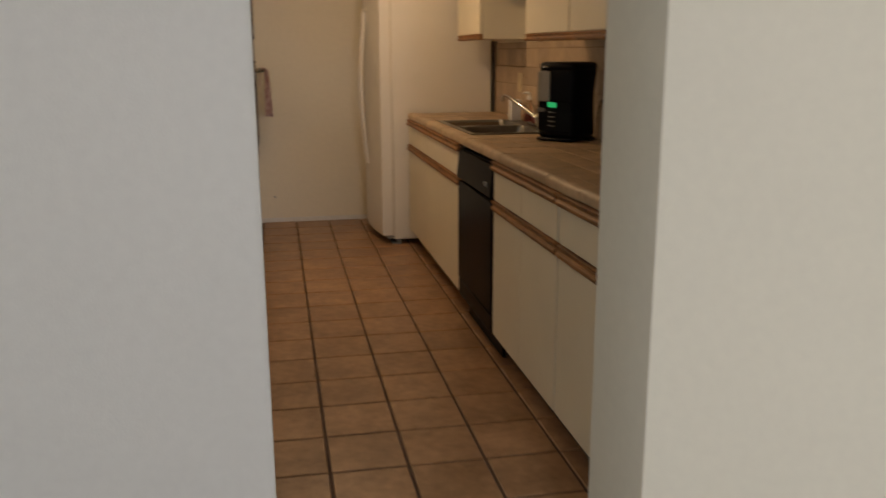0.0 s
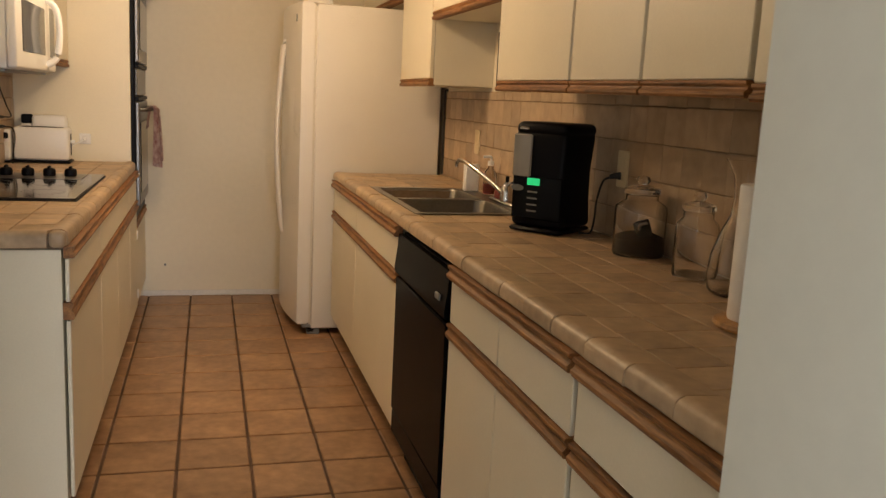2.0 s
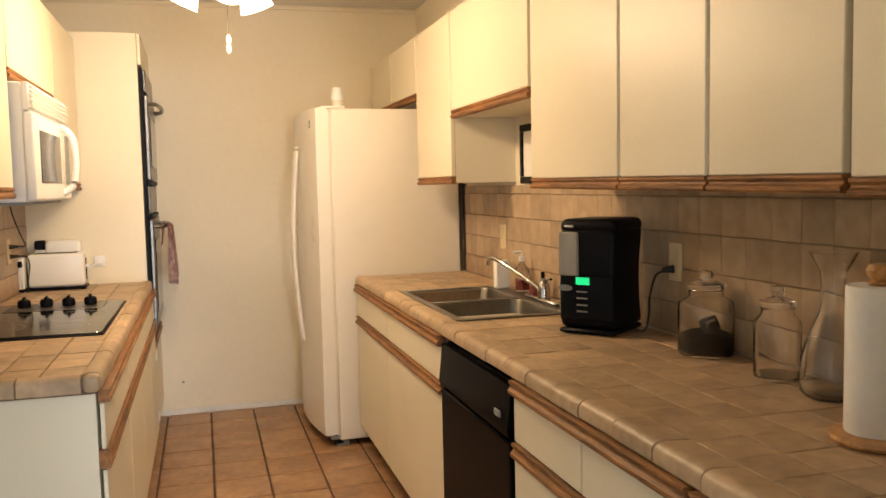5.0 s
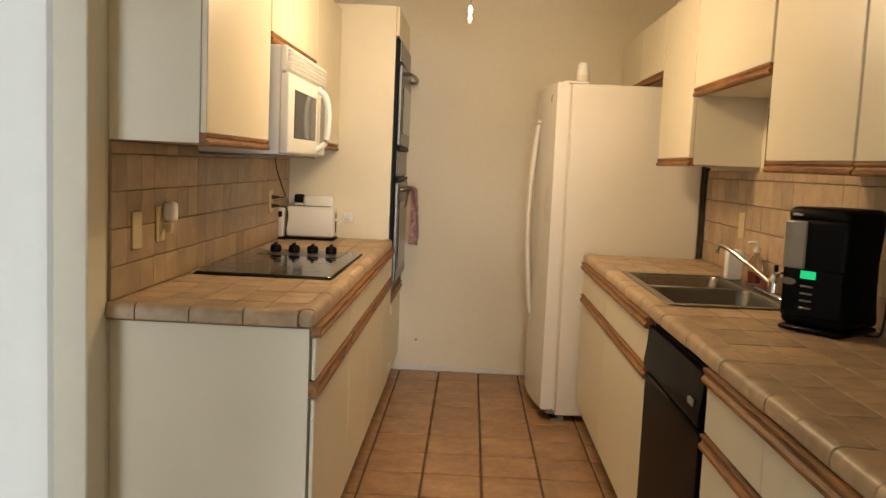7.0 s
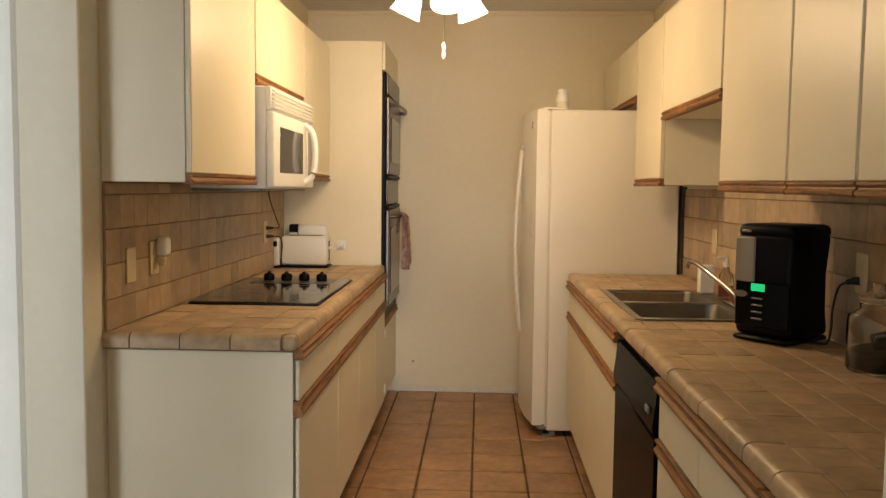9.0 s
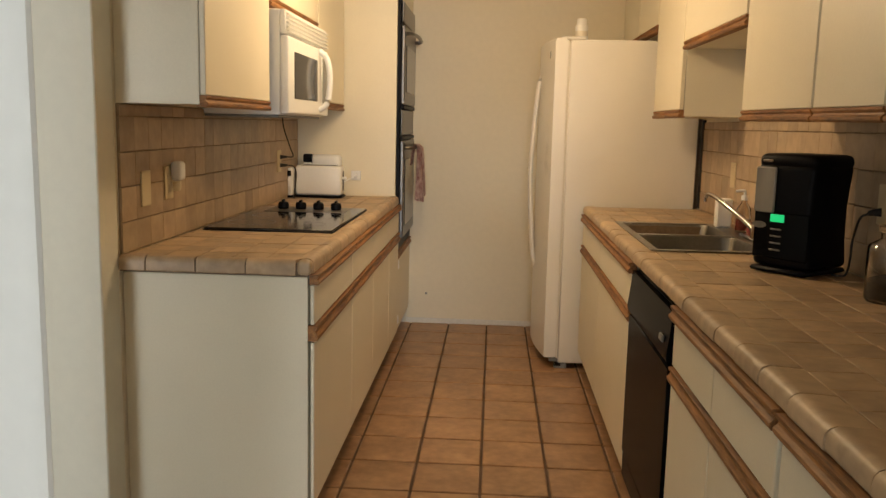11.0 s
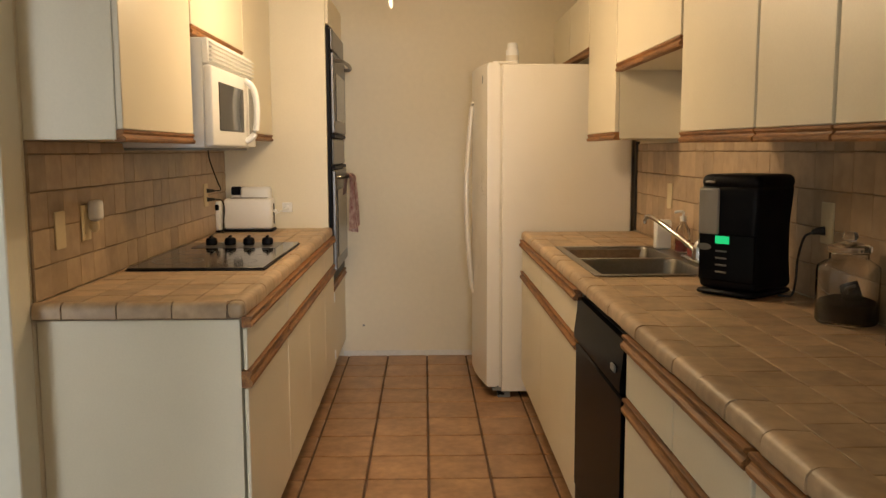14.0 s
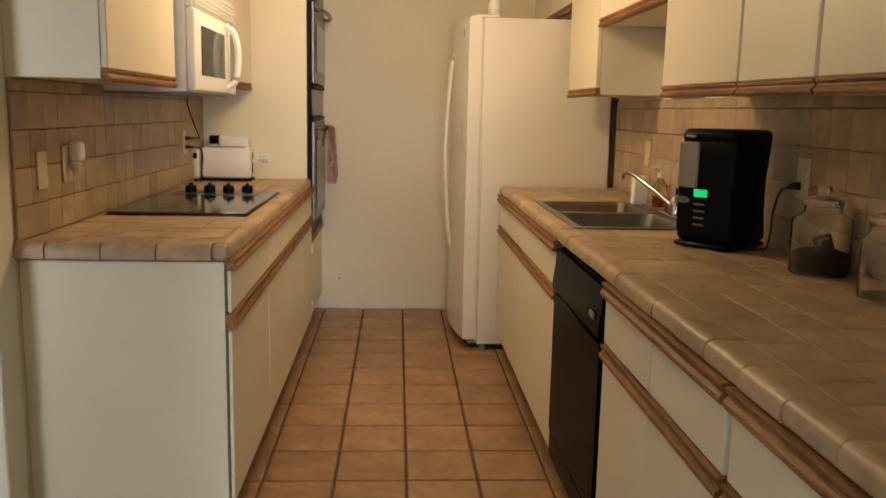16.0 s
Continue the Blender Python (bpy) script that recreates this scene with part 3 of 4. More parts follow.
while y < 6.575:
    y2 = min(YA + T * (math.floor((y - YA) / T + 1e-6) + 1), 6.575)
    if y2 - y > 0.02:
        piece("edge_tile", WIDE_NOSE if abs(y2 - y - T) < 1e-4 else nose_mesh(y2 - y, ND, NB), (NX + 0.0008 * math.sin(3 * y * 7), (y + y2) / 2, CT + 0.001 * math.sin(y * 31)), right)
    y = y2
lay(right, NX + NB, XR - 0.008, 2.793, 6.575, NX + NB, 3.182, SINK)

left = thing("worktop", (-0.16, 5.7, CT), "beige ceramic-tiled worktop holding a black cooktop", "worktop")
LX, LY = 0.149, 4.494
bm = box(XL + 0.001, LX - 0.012, LY + 0.012, 6.860, CT - 0.048, CT - 0.006, 0.001)
part("bed", bm, GROUT, left, "dark grout bed")
y = LY + 0.046
while y < 6.860:
    y2 = min(y + T, 6.860)
    if y2 - y > 0.02:
        piece("edge_tile", nose_mesh(y2 - y) if abs(y2 - y - T) > 1e-4 else NOSE, (LX, (y + y2) / 2, CT + 0.001 * math.sin(y * 17)), left, (0, 0, math.pi))
    y = y2
x = LX - 0.046
while x > XL + 0.02:
    x2 = max(x - T, XL + 0.002)
    piece("edge_tile", NOSE if abs(x - x2 - T) < 1e-4 else nose_mesh(x - x2), ((x + x2) / 2, LY, CT), left, (0, 0, math.pi / 2))
    x = x2
piece("corner_tile", mesh_of("corner_tile", box(-0.0225, 0.0225, -0.0225, 0.0225, -0.044, 0.003, 0.014), COUNTER_TILE, 50), (LX - 0.0225, LY + 0.0225, CT), left)
lay(left, XL + 0.008, LX - 0.046, LY + 0.046, 6.860, LX - 0.046, LY + 0.046)

# ---- splashbacks ----
TS = 0.108                    # wall tiles
SPLASH_LINES = [CT + 0.002, 1.014, 1.122, 1.230, 1.338]


def splash(wall, xw, s, y0, y1, z1, ya):
    """Square tiles up a wall at x = xw, facing s: tight upright joints, wider level ones."""
    part("grout", box(xw + s * 0.001, xw + s * 0.0055, y0, y1, CT + 0.002, z1, 0), SPLASH_GROUT, wall)
    shapes = {}
    for r, (za, zb) in enumerate(zip(SPLASH_LINES, SPLASH_LINES[1:] + [z1])):
        for k in range(math.floor((y0 - ya) / TS), math.ceil((y1 - ya) / TS)):
            a, b = max(y0, ya + k * TS), min(y1, ya + (k + 1) * TS)
            if b - a < 0.012:
                continue
            key = (round(b - a, 4), r)
            if key not in shapes:
                w, h = b - a - 0.0005, zb - za - 0.0042
                shapes[key] = mesh_of("splash_tile", box(-0.008, 0, -w / 2, w / 2, -h / 2, h / 2, 0.0005), SPLASH_TILE, 40)
            out = 0.003 + 0.0005 * math.sin(5 * k + 2 * r)
            lean = 0.004 * math.sin(11 * k + 5 * r)
            piece("tile", shapes[key], (xw + s * out, (a + b) / 2, (za + zb) / 2 + 0.0006 * math.sin(3 * k)), wall, (0, lean, 0 if s < 0 else math.pi))


splash(wall_right, XR, -1, 2.793, 6.56, 1.376, 3.019)
splash(wall_left, XL, 1, 4.515, 6.860, 1.376, 4.515)

pic = thing("picture_frame", (XR - 0.01, 5.52, 1.50), "small dark-framed picture on the wall above the sink", "picture")
FW = 0.030
bm = box(XR - 0.024, XR - 0.0125, 5.300, 5.700, 1.384, 1.384 + FW, 0.003)
box(XR - 0.024, XR - 0.0125, 5.300, 5.700, 1.640 - FW, 1.640, 0.003, bm)
box(XR - 0.024, XR - 0.0125, 5.300, 5.300 + FW, 1.3845 + FW, 1.6395 - FW, 0.003, bm)
box(XR - 0.024, XR - 0.0125, 5.700 - FW, 5.700, 1.3845 + FW, 1.6395 - FW, 0.003, bm)
part("frame", bm, BLACK, pic, "dark wooden frame")
part("print", box(XR - 0.0165, XR - 0.0135, 5.331, 5.669, 1.415, 1.609, 0.0005), TOWEL_PAPER, pic, "plain pale print")
part("backing", box(XR - 0.0125, XR - 0.001, 5.40, 5.63, 1.42, 1.60, 0.001), DARKWOOD, pic)

# ---- sink and tap ----
sink = thing("double_sink", (1.48, 5.39, CT), "stainless steel double-bowl sink set into the worktop", "sink")
x0, x1, y0, y1 = SINK[0] - 0.018, SINK[1] + 0.018, SINK[2] - 0.018, SINK[3] + 0.018
rim = bmesh.new()
YD = 5.40
for q in ((x0, SINK[0] + 0.012, y0, y1), (SINK[1] - 0.065, x1, y0, y1), (SINK[0] + 0.012, SINK[1] - 0.065, y0, SINK[2] + 0.012), (SINK[0] + 0.012, SINK[1] - 0.065, SINK[3] - 0.012, y1), (SINK[0] + 0.012, SINK[1] - 0.065, YD - 0.016, YD + 0.016)):
    box(q[0], q[1], q[2], q[3], CT + 0.002, CT + 0.0065, 0.0015, rim)
part("rim", rim, STEEL, sink, "flat steel rim")


def bowl(a0, a1, b0, b1, depth):
    bm = bmesh.new()
    rings = []
    for inset, z in ((0.0, 0.004), (0.004, -0.006), (0.014, -depth * 0.8), (0.03, -depth * 0.96), (0.06, -depth)):
        ring = []
        r = 0.05
        for cx, cy, st in ((a1 - r, b1 - r, 0), (a0 + r, b1 - r, 90), (a0 + r, b0 + r, 180), (a1 - r, b0 + r, 270)):
            for k in range(6):
                t = radians(st + 90 * k / 5)
                px, py = cx + r * math.cos(t), cy + r * math.sin(t)
                mx, my = (a0 + a1) / 2, (b0 + b1) / 2
                px = mx + (px - mx) * (1 - 2 * inset / (a1 - a0))
                py = my + (py - my) * (1 - 2 * inset / (b1 - b0))
                ring.append(bm.verts.new((px, py, CT + z)))
        rings.append(ring)
    for a, b in zip(rings, rings[1:]):
        for k in range(len(a)):
            bm.faces.new((a[k], a[(k + 1) % len(a)], b[(k + 1) % len(a)], b[k]))
    bm.faces.new(rings[-1])
    bmesh.ops.recalc_face_normals(bm, faces=bm.faces[:])
    bmesh.ops.reverse_faces(bm, faces=bm.faces[:])
    bmesh.ops.solidify(bm, geom=bm.faces[:], thickness=0.0015)
    return bm


for b0, b1 in ((SINK[2] + 0.010, YD - 0.014), (YD + 0.014, SINK[3] - 0.010)):
    bw = part("bowl", bowl(SINK[0] + 0.010, SINK[1] - 0.063, b0, b1, 0.17), STEEL, sink, "deep steel bowl", 50)
    part("drain", lathe((SINK[0] + SINK[1]) / 2 - 0.03, (b0 + b1) / 2, [(0, CT - 0.166), (0.04, CT - 0.166), (0.045, CT - 0.162), (0.03, CT - 0.168), (0, CT - 0.17)], 20), CHROME, bw)
tap = thing("kitchen_tap", (1.695, 5.25, CT), "chrome single-lever kitchen tap with a rising spout", "tap")
part("deck_plate", box(1.672, 1.722, 5.10, 5.40, CT + 0.0066, CT + 0.022, 0.006), CHROME, tap)
part("body", lathe(1.697, 5.25, [(0, CT + 0.02), (0.027, CT + 0.02), (0.025, CT + 0.055), (0.022, CT + 0.075), (0.012, CT + 0.088), (0, CT + 0.09)], 20), CHROME, tap)
part("spout", tube([(1.692, 5.262, CT + 0.045), (1.66, 5.33, CT + 0.085), (1.60, 5.455, CT + 0.145), (1.575, 5.51, CT + 0.162), (1.565, 5.53, CT + 0.150), (1.564, 5.532, CT + 0.130)], lambda u: 0.0105 - 0.003 * u, 12), CHROME, tap, "slender rising spout")
part("lever", tube([(1.697, 5.24, CT + 0.085), (1.69, 5.20, CT + 0.098), (1.68, 5.14, CT + 0.105)], lambda u: 0.010 - 0.003 * u, 10, 0.6), CHROME, tap)
spray = thing("side_sprayer", (1.70, 5.06, CT), "white side sprayer beside the sink", "sprayer")
part("base", lathe(1.70, 5.06, [(0, CT + 0.006), (0.022, CT + 0.006), (0.018, CT + 0.025), (0, CT + 0.026)], 16), CHROME, spray)
part("head", lathe(1.70, 5.06, [(0, CT + 0.02), (0.012, CT + 0.026), (0.014, CT + 0.07), (0.010, CT + 0.085), (0, CT + 0.088)], 16), PLASTIC, spray)
soap = thing("soap_dispenser", (1.742, 5.60, CT), "clear plastic bottle of red soap with a pump", "bottle")
part("bottle", lathe(1.742, 5.60, [(0, CT + 0.0068), (0.030, CT + 0.0068), (0.032, CT + 0.05), (0.029, CT + 0.10), (0.012, CT + 0.125), (0.010, CT + 0.14), (0, CT + 0.14)], 20), GLASS, soap)
part("liquid", lathe(1.742, 5.60, [(0, CT + 0.010), (0.027, CT + 0.010), (0.028, CT + 0.055), (0, CT + 0.055)], 20), RED, soap, "red soap")
part("pump", tube([(1.742, 5.60, CT + 0.14), (1.742, 5.60, CT + 0.168), (1.735, 5.60, CT + 0.175), (1.705, 5.60, CT + 0.172)], 0.006, 8), PLASTIC, soap, "white pump")
part("collar", lathe(1.742, 5.60, [(0, CT + 0.135), (0.014, CT + 0.135), (0.014, CT + 0.155), (0, CT + 0.156)], 14), PLASTIC, soap)
single("sponge_box", box(1.655, 1.722, 5.690, 5.735, CT + 0.0066, CT + 0.132, 0.006), PLASTIC, (1.69, 5.71, CT + 0.0066), "plain white upright box standing behind the sink", "box")
bot = thing("spray_bottle", (1.735, 5.36, CT), "small grey-green bottle with a dark cap behind the tap", "bottle")
part("body", lathe(1.738, 5.36, [(0, CT + 0.0068), (0.018, CT + 0.0068), (0.019, CT + 0.07), (0.010, CT + 0.085), (0, CT + 0.086)], 16), GREY, bot)
part("cap", lathe(1.738, 5.36, [(0, CT + 0.084), (0.008, CT + 0.084), (0.008, CT + 0.11), (0, CT + 0.112)], 12), BLACK, bot, "dark cap")
single("dish_soap", lathe(1.742, 5.47, [(0, CT + 0.0068), (0.020, CT + 0.0068), (0.022, CT + 0.03), (0.012, CT + 0.055), (0, CT + 0.058)], 16), RED, (1.742, 5.47, CT + 0.0068), "small red dish brush head behind the sink", "brush")

# ---- coffee maker ----
def turned(bm, m):
    bm.transform(m)
    return bm


CM = pose(1.628, 4.612, CT + 0.004, 0, 0, -52) @ Matrix.Diagonal((1.09, 1.06, 1.025, 1))   # local -y is its front
cof = thing("coffee_maker", (1.632, 4.612, CT), "tall black coffee maker with a lit green display", "coffee maker")
part("base", turned(box(-0.086, 0.086, -0.108, 0.096, 0.0, 0.014, 0.006), CM), BLACK, cof)
bm = box(-0.089, 0.089, -0.096, 0.10, 0.0145, 0.318, 0.018)
bmesh.ops.bisect_plane(bm, geom=bm.verts[:] + bm.edges[:] + bm.faces[:], plane_co=(0, 0, 0.10), plane_no=(0, 0, 1))
bmesh.ops.bisect_plane(bm, geom=bm.verts[:] + bm.edges[:] + bm.faces[:], plane_co=(0, 0, 0.20), plane_no=(0, 0, 1))
for v in bm.verts:
    dip = 0.010 * math.sin(math.pi * min(1, max(0, v.co.z / 0.318)))
    v.co.y -= dip if v.co.y > 0.03 else 0
    v.co.x -= dip * 0.6 if v.co.x > 0.03 else 0
part("body", turned(bm, CM), BLACK, cof)
part("lid", turned(box(-0.089, 0.089, -0.096, 0.101, 0.300, 0.345, 0.024), CM), BLACK, cof, "glossy black lid")
part("reservoir", turned(box(-0.087, -0.024, -0.104, -0.094, 0.172, 0.306, 0.005), CM), TANK, cof, "smoky pale water tank")
panel = part("control_panel", turned(box(-0.084, 0.084, -0.101, -0.094, 0.040, 0.176, 0.004), CM), GLOSS, cof)
part("display", turned(box(-0.032, 0.010, -0.1035, -0.1005, 0.148, 0.170, 0.001), CM), GREEN_LCD, panel, "lit green display")
part("logo", turned(lathe(0, 0, [(0, -0.001), (0.022, -0.001), (0.022, 0.001), (0, 0.001)], 18), CM @ pose(-0.066, -0.1012, 0.136, 90) @ Matrix.Diagonal((1, 0.45, 1, 1))), STEEL, panel, "small silver oval badge")
for k in range(4):
    part("button", turned(box(-0.030, 0.004, -0.1035, -0.1005, 0.124 - 0.020 * k, 0.129 - 0.020 * k, 0.001), CM), STEEL, panel, "thin silver button")
# no real catch: a bright chrome sliver added as the lid's highlight
part("latch", turned(box(-0.072, -0.040, -0.099, -0.092, 0.318, 0.328, 0.003), CM), CHROME, cof, "chrome sliver standing for the highlight on the lid")


def outlet(wall_x, s, y, z, label, mat=ALMOND, holes=True):
    ob = thing("outlet", (wall_x, y, z), label, "outlet")
    part("plate", box(wall_x + s * 0.0105, wall_x + s * 0.017, y - 0.036, y + 0.036, z - 0.058, z + 0.058, 0.003), mat, ob)
    if holes:
        for dz in (-0.022, 0.022):
            part("socket", box(wall_x + s * 0.017, wall_x + s * 0.0185, y - 0.016, y + 0.016, z + dz - 0.014, z + dz + 0.014, 0.002), mat, ob)
    return ob


outlet(XR, -1, 4.435, 1.140, "almond wall outlet on the tiled splashback")
outlet(XR, -1, 5.955, 1.135, "almond wall outlet on the splashback behind the sink")
cord = thing("power_cord", (1.78, 4.44, 1.12), "black power cord plugged into the splashback outlet", "cord")
part("plug", tube([(XR - 0.0185, 4.440, 1.118), (XR - 0.035, 4.445, 1.117), (XR - 0.050, 4.450, 1.113)], lambda u: 0.013 - 0.006 * u, 10), RUBBER, cord)
part("wire", tube([(XR - 0.048, 4.450, 1.113), (XR - 0.060, 4.475, 1.095), (XR - 0.062, 4.505, 1.03), (XR - 0.060, 4.515, 0.97), (XR - 0.065, 4.53, CT + 0.006), (XR - 0.10, 4.54, CT + 0.005)], 0.0035, 8), RUBBER, cord)

# ---- glass jars ----


def jar(cx, cy, r, h, label, neck=0.72, knob=0.02, belly=False):
    ob = thing("glass_jar", (cx, cy, CT), label, "jar", "glass jars on the worktop")
    z = CT + 0.002
    if belly:
        prof = [(0, z), (r * 0.80, z), (r * 0.96, z + 0.012), (r, z + 0.04), (r * 0.93, z + 0.09), (r * 0.66, z + h * 0.47), (r * 0.40, z + h * 0.60), (r * 0.34, z + h * 0.72), (r * 0.42, z + h * 0.88), (r * 0.72, z + h)]
    else:
        prof = [(0, z), (r * 0.94, z), (r, z + 0.008), (r, z + h * 0.60), (r * 0.97, z + h * 0.66), (r * neck, z + h * 0.74), (r * neck, z + h * 0.80), (r * (neck + 0.06), z + h * 0.82)]
    inner = [(max(0, q - 0.003), w + (0.004 if k < 2 else 0.0)) for k, (q, w) in enumerate(prof)]
    bm = lathe(cx, cy, prof + inner[::-1], 32)
    part("body", bm, GLASS, ob, "", 50)
    if belly:
        return ob
    top = prof[-1]
    zt = top[1] + 0.002
    part("lid", lathe(cx, cy, [(0, zt), (top[0] * 1.02, zt), (top[0] * 1.02, zt + 0.012), (top[0] * 0.55, zt + 0.020), (knob * 0.6, zt + 0.024), (knob, zt + 0.034), (knob * 0.8, zt + 0.046), (0, zt + 0.050)], 28), GLASS, ob, "glass lid with a knob", 50)
    return ob


j1 = jar(1.714, 4.165, 0.074, 0.215, "clear glass jar a third full of ground coffee", 0.62)
part("coffee", lathe(1.714, 4.165, [(0, CT + 0.008), (0.067, CT + 0.008), (0.069, CT + 0.012), (0.069, CT + 0.052), (0.045, CT + 0.062), (0.015, CT + 0.068), (0, CT + 0.069)], 28), COFFEE, j1, "dark ground coffee")
bm = lathe(0, 0, [(0, 0), (0.022, 0.002), (0.026, 0.010), (0.027, 0.044), (0.024, 0.044), (0.022, 0.010), (0, 0.006)], 20)
bm.transform(Matrix.Translation((1.690, 4.150, CT + 0.072)) @ pose(0, 0, 0, 0, 74, -20))
part("scoop", bm, RUBBER, j1, "dark coffee scoop lying on the grounds", 50)
part("scoop_handle", tube([(1.694, 4.126, CT + 0.078), (1.688, 4.118, CT + 0.094), (1.706, 4.110, CT + 0.102)], 0.004, 8), STEEL, j1, "thin steel scoop handle")
jar(1.708, 3.862, 0.054, 0.205, "empty tall clear glass jar with knobbed lid", 0.70, 0.017)
jar(1.700, 3.672, 0.068, 0.310, "tall empty clear glass carafe with a flared mouth", belly=True)

# ---- paper towels and bottle ----
roll = thing("paper_towel_holder", (1.545, 3.395, CT), "varnished pine paper towel holder with a white roll", "paper towel")
PX, PY = 1.556, 3.392
part("base", lathe(PX, PY, [(0, CT + 0.002), (0.076, CT + 0.002), (0.080, CT + 0.008), (0.078, CT + 0.015), (0.060, CT + 0.018), (0, CT + 0.018)], 40), PINE, roll)
part("post", lathe(PX, PY, [(0, CT + 0.017), (0.010, CT + 0.017), (0.010, CT + 0.286), (0, CT + 0.286)], 16), PINE, roll)
part("paper_roll", lathe(PX, PY, [(0.018, CT + 0.0185), (0.053, CT + 0.0185), (0.0545, CT + 0.022), (0.0545, CT + 0.276), (0.053, CT + 0.280), (0.018, CT + 0.280), (0.018, CT + 0.0185)], 40), TOWEL_PAPER, roll, "white paper roll")
part("knob", lathe(PX, PY, [(0, CT + 0.283), (0.020, CT + 0.284), (0.012, CT + 0.289), (0.020, CT + 0.298), (0.022, CT + 0.307), (0.016, CT + 0.317), (0, CT + 0.320)], 24), PINE, roll, "turned pine knob")
wine = thing("sparkling_wine_bottle", (1.728, 3.42, CT), "dark green sparkling wine bottle with gold label and pale foil neck", "bottle")
BX, BY = 1.728, 3.42
part("bottle", lathe(BX, BY, [(0, CT + 0.002), (0.038, CT + 0.002), (0.042, CT + 0.010), (0.042, CT + 0.135), (0.036, CT + 0.165), (0.022, CT + 0.20), (0.0165, CT + 0.225), (0.0155, CT + 0.29), (0, CT + 0.29)], 32), BOTTLE, wine, "", 50)
part("label", lathe(BX, BY, [(0.0422, CT + 0.030), (0.0428, CT + 0.030), (0.0428, CT + 0.118), (0.0422, CT + 0.118), (0.0422, CT + 0.030)], 32), FOIL, wine, "gold foil label")
for z in (0.044, 0.052, 0.098):
    part("label_print", lathe(BX, BY, [(0.0429, CT + z), (0.0431, CT + z), (0.0431, CT + z + 0.004), (0.0429, CT + z + 0.004), (0.0429, CT + z)], 32), DARKWOOD, wine, "thin dark printed line")
part("neck_foil", lathe(BX, BY, [(0.0215, CT + 0.206), (0.0225, CT + 0.206), (0.0175, CT + 0.232), (0.0172, CT + 0.285), (0.014, CT + 0.300), (0, CT + 0.302)], 28), SILVERFOIL, wine, "pale foil over neck and cork")
part("medallion", lathe(BX, BY, [(0.030, CT + 0.178), (0.0305, CT + 0.178), (0.0232, CT + 0.203), (0.0225, CT + 0.203), (0.030, CT + 0.178)], 28), FOIL, wine, "gold neck band")

# ---- cooktop ----
hob = thing("cooktop", (-0.15, 5.58, CT), "black glass electric cooktop with four knobs along its end", "cooktop")
part("glass", box(-0.410, 0.085, 5.160, 6.025, CT + 0.004, CT + 0.012, 0.003), DARK_GLASS, hob)
part("frame", box(-0.415, 0.090, 5.155, 6.030, CT + 0.001, CT + 0.0058, 0.002), BLACK, hob, "thin black frame")
part("control_strip", box(-0.345, 0.02, 5.78, 6.00, CT + 0.0122, CT + 0.0134, 0.0004), GREYPANEL, hob, "grey control area")
for k in range(4):
    kx = -0.287 + 0.083 * k
    kn = part("knob", lathe(kx, 5.905, [(0, CT + 0.0136), (0.023, CT + 0.0136), (0.025, CT + 0.020), (0.025, CT + 0.036), (0.021, CT + 0.044), (0.012, CT + 0.047), (0, CT + 0.048)], 20), BLACK, hob, "black control knob")
    part("grip", box(kx - 0.005, kx + 0.005, 5.885, 5.925, CT + 0.045, CT + 0.056, 0.003), BLACK, kn)
for bx, by, br in ((-0.28, 5.36, 0.095), (-0.05, 5.34, 0.075), (-0.28, 5.63, 0.075), (-0.05, 5.63, 0.095)):
    part("heating_zone", lathe(bx, by, [(br - 0.003, CT + 0.0121), (br, CT + 0.0121), (br, CT + 0.0124), (br - 0.003, CT + 0.0124), (br - 0.003, CT + 0.0121)], 40), GREY, hob, "fine grey ring")

# ---- toaster and what stands by it ----
toast = thing("toaster", (-0.28, 6.71, CT), "white two-slice toaster with a black foot and lever", "toaster")
part("body", box(-0.405, -0.150, 6.640, 6.770, CT + 0.014, CT + 0.178, 0.016), PLASTIC, toast)
part("foot", box(-0.415, -0.145, 6.635, 6.775, CT + 0.002, CT + 0.0145, 0.004), BLACK, toast, "black plastic foot")
for dy in (-0.028, 0.028):
    part("slot", box(-0.375, -0.185, 6.705 + dy - 0.009, 6.705 + dy + 0.009, CT + 0.1775, CT + 0.1795, 0.0008), BLACK, toast, "dark bread slot")
part("lever", box(-0.150, -0.128, 6.695, 6.715, CT + 0.10, CT + 0.118, 0.004), PLASTIC, toast)
part("slide", box(-0.1505, -0.146, 6.700, 6.710, CT + 0.04, CT + 0.15, 0.001), BLACK, toast)
canister = thing("canister", (-0.28, 6.815, CT), "white canister with a black lid behind the toaster", "canister")
part("body", box(-0.345, -0.180, 6.782, 6.850, CT + 0.002, CT + 0.235, 0.018), PLASTIC, canister)
part("latch", box(-0.395, -0.346, 6.790, 6.840, CT + 0.19, CT + 0.236, 0.006), BLACK, canister, "black side latch")
part("foot", box(-0.395, -0.346, 6.790, 6.840, CT + 0.002, CT + 0.189, 0.006), PLASTIC, canister)
opener = thing("can_opener", (-0.428, 6.655, CT), "white upright electric can opener with a black foot", "can opener")
part("body", box(-0.446, -0.416, 6.615, 6.700, CT + 0.012, CT + 0.165, 0.008), PLASTIC, opener)
part("foot", box(-0.446, -0.414, 6.600, 6.710, CT + 0.002, CT + 0.0125, 0.003), BLACK, opener, "black foot")
part("cutter", box(-0.440, -0.420, 6.598, 6.616, CT + 0.120, CT + 0.150, 0.004), BLACK, opener, "dark cutter head")
ob = thing("outlet", (-0.10, 6.861, 1.032), "small white outlet on the oven cabinet side", "outlet")
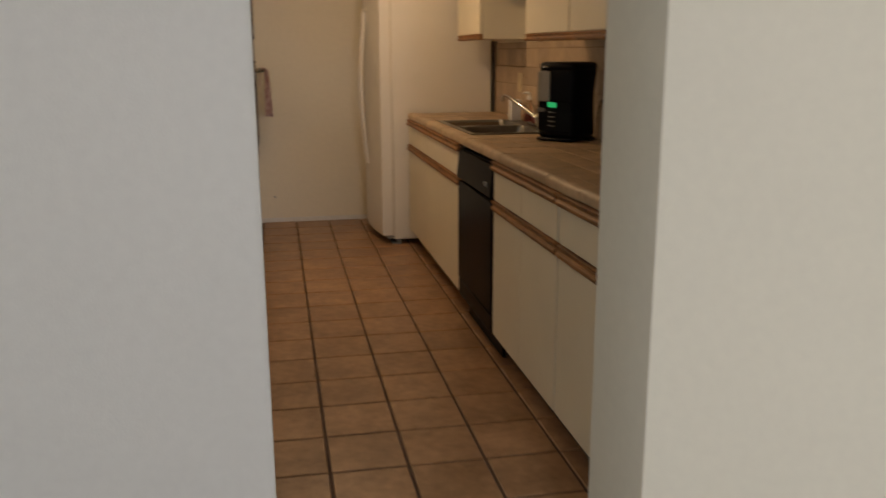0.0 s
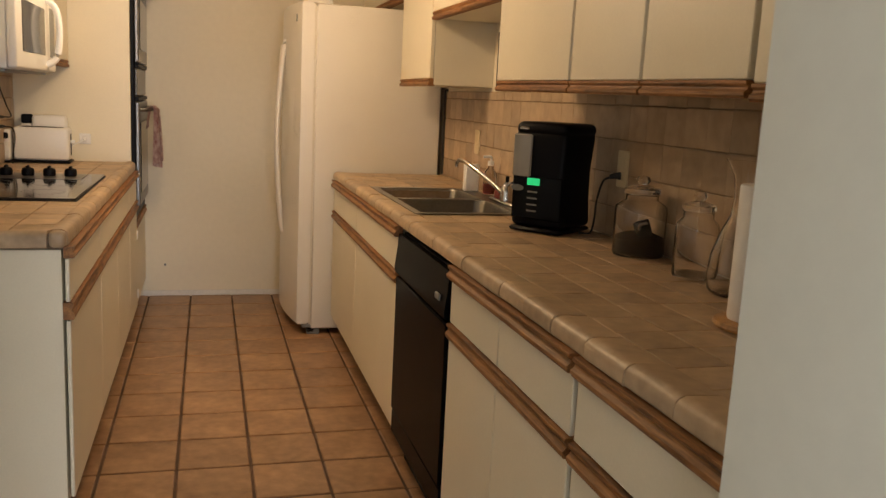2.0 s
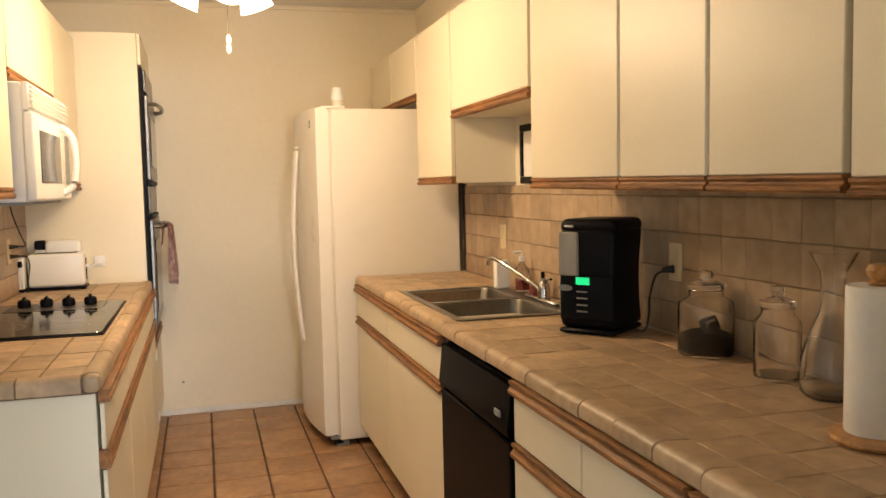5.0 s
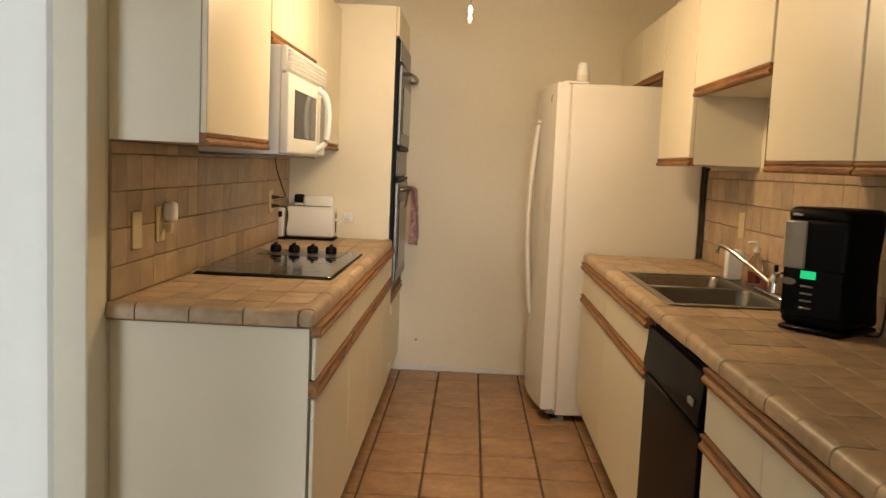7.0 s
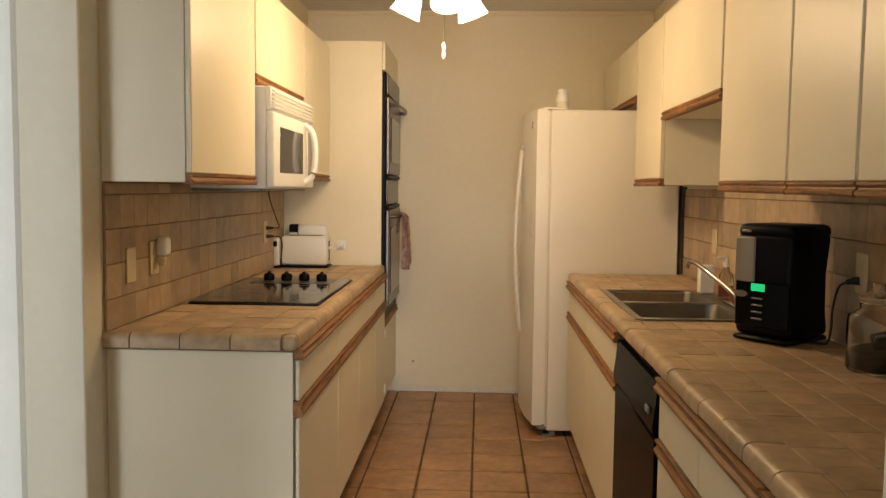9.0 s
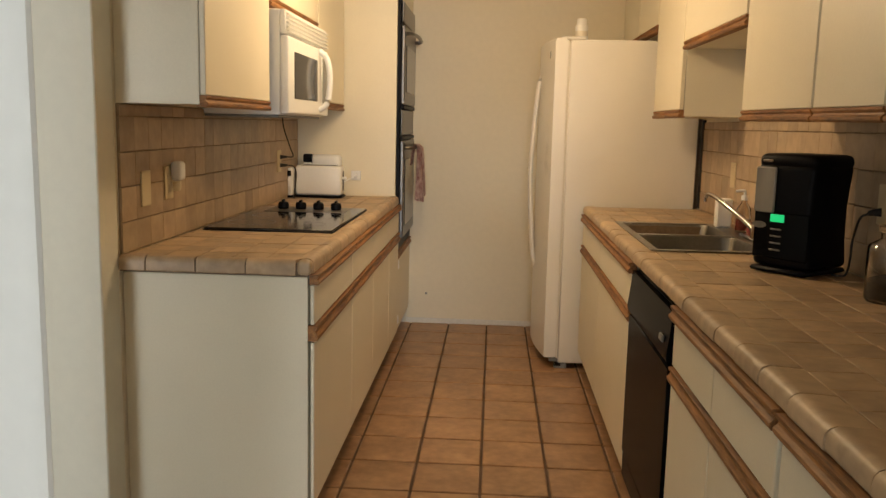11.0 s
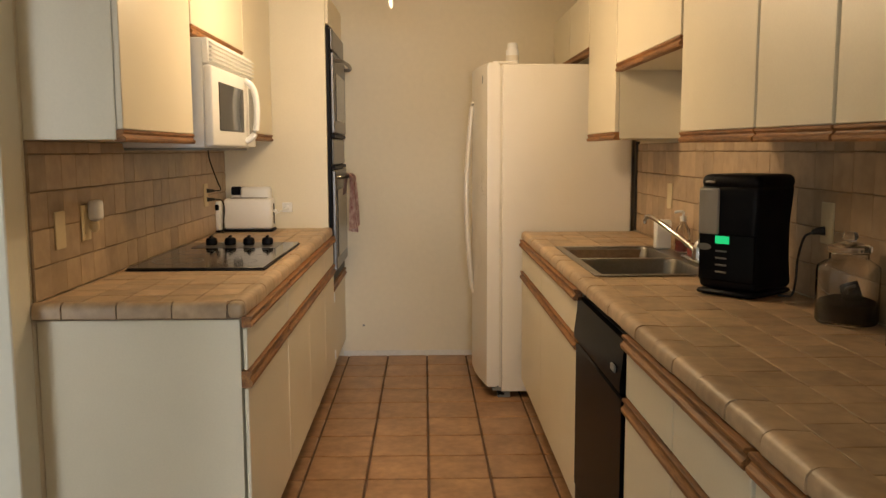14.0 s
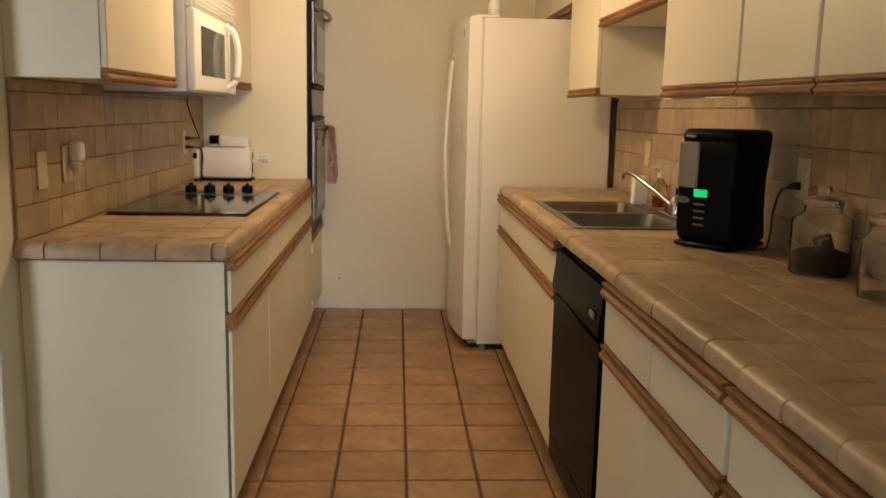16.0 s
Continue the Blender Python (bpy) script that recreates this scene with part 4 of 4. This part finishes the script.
part("plate", box(-0.128, -0.072, 6.850, 6.861, 1.005, 1.060, 0.003), PLASTIC, ob)
part("plug", box(-0.112, -0.090, 6.836, 6.850, 1.018, 1.045, 0.004), PLASTIC, ob)
part("lead", tube([(-0.101, 6.838, 1.03), (-0.115, 6.80, 1.022), (-0.135, 6.76, 1.010), (-0.150, 6.74, 1.0)], 0.003, 6), PLASTIC, ob, "white lead")
outlet(XL, 1, 6.415, 1.125, "almond outlet with two black plugs beside the toaster")
for k, (z, pts) in enumerate(((1.147, [(XL + 0.05, 6.43, 1.147), (XL + 0.075, 6.47, 1.150), (XL + 0.055, 6.48, 1.20), (XL + 0.03, 6.45, 1.30), (XL + 0.03, 6.42, 1.372)]),
                              (1.103, [(XL + 0.05, 6.43, 1.103), (XL + 0.075, 6.48, 1.095), (XL + 0.075, 6.54, 1.05), (XL + 0.060, 6.57, 0.97), (XL + 0.055, 6.58, CT + 0.006), (XL + 0.045, 6.592, CT + 0.008)]))):
    c = thing("power_cord", (XL + 0.03, 6.42, z), "black power cord plugged in beside the toaster", "cord")
    part("plug", tube([(XL + 0.0185, 6.415, z), (XL + 0.03, 6.42, z), (XL + 0.052, 6.432, z)], lambda u: 0.012 - 0.006 * u, 10), RUBBER, c)
    part("wire", tube(pts, 0.0032, 8), RUBBER, c)
outlet(XL, 1, 4.690, 1.108, "almond switch plate on the tiled splashback", holes=False)
night = outlet(XL, 1, 4.886, 1.115, "almond outlet with a white plug-in night light")
part("night_light", box(XL + 0.0186, XL + 0.058, 4.886, 4.940, 1.120, 1.188, 0.014), PLASTIC, night, "white plug-in night light")
part("lamp_cover", lathe(XL + 0.040, 4.893, [(0, 1.083), (0.010, 1.086), (0.015, 1.098), (0.015, 1.118), (0, 1.121)], 16), ALMOND, night, "small pale night light cover")

# ---- ceiling light ----
fan = thing("ceiling_light", (FAN[0], FAN[1], ZC), "ceiling light with three lit opal tulip shades and pull chain", "ceiling light")
part("canopy", lathe(*FAN, [(0, ZC - 0.0005), (0.07, ZC - 0.0005), (0.065, ZC - 0.03), (0.02, ZC - 0.05), (0, ZC - 0.05)], 28), WHITE, fan)
part("stem", lathe(*FAN, [(0, ZC - 0.045), (0.012, ZC - 0.045), (0.012, 2.27), (0, 2.27)], 14), WHITE, fan)
part("hub", lathe(*FAN, [(0, 2.29), (0.045, 2.28), (0.060, 2.24), (0.045, 2.19), (0.015, 2.175), (0, 2.175)], 28), WHITE, fan)
for k in range(3):
    a = radians(160 + 120 * k)
    d = Vector((math.cos(a), math.sin(a), 0))
    c0 = Vector((*FAN, 2.22)) + 0.05 * d
    c1 = c0 + 0.065 * d + Vector((0, 0, -0.03))
    arm = part("arm", tube([c0, c0 + 0.04 * d + Vector((0, 0, 0.004)), c1], 0.009, 8), WHITE, fan)
    m = look(c1, c1 + 0.45 * d + Vector((0, 0, -0.9)))
    bm = lathe(0, 0, [(0.020, 0.01), (0.030, -0.01), (0.048, -0.05), (0.056, -0.085), (0.066, -0.118), (0.0635, -0.118), (0.053, -0.085), (0.045, -0.05), (0.027, -0.012), (0.020, 0.01)], 24)
    part("shade", turned(bm, m), SHADE, fan, "lit opal glass tulip shade", 50)
    bm = lathe(0, 0, [(0, -0.015), (0.013, -0.02), (0.026, -0.06), (0.028, -0.075), (0.018, -0.098), (0, -0.103)], 16)
    part("bulb", turned(bm, m), BULB, fan, "lit bulb")
    lamp("bulb_light", "POINT", BULB_W, WARM, Matrix.Translation(m @ Vector((0, 0, -0.150))), radius=0.03)
part("pull_chain", tube([(FAN[0] + 0.01, FAN[1] - 0.02, 2.18), (FAN[0] + 0.011, FAN[1] - 0.02, 2.05), (FAN[0] + 0.011, FAN[1] - 0.02, 1.965)], 0.0025, 6), CHROME, fan)
for z in (1.925, 1.893):
    part("pull_knob", lathe(FAN[0] + 0.011, FAN[1] - 0.02, [(0, z + 0.036), (0.004, z + 0.034), (0.008, z + 0.022), (0.008, z + 0.008), (0.004, z), (0, z)], 12), PLASTIC, fan, "white pull-chain knob")

# ---- floor tiles ----
FT, FV, FX, FY = 0.2565, 0.2670, 0.421, 5.475
FTILE = mesh_of("floor_tile", box(-FT / 2 + 0.005, FT / 2 - 0.005, -FV / 2 + 0.005, FV / 2 - 0.005, -0.008, 0, 0.005), FLOOR_TILE, 40)
for i in range(-4, 6):
    for k in range(-11, 9):
        x, y = FX + (i + 0.5) * FT, FY + (k + 0.5) * FV
        if not (XL + 0.05 < x < XR - 0.4 and 2.75 < y < YB):
            continue
        if x + FT / 2 < 0.04 and y > 4.75:
            continue
        piece("tile", FTILE, (x, y, 0.0005 * math.sin(4 * i + 7 * k)), floor, (0.0012 * math.sin(3 * i + k), 0.0012 * math.cos(i + 5 * k), 0))
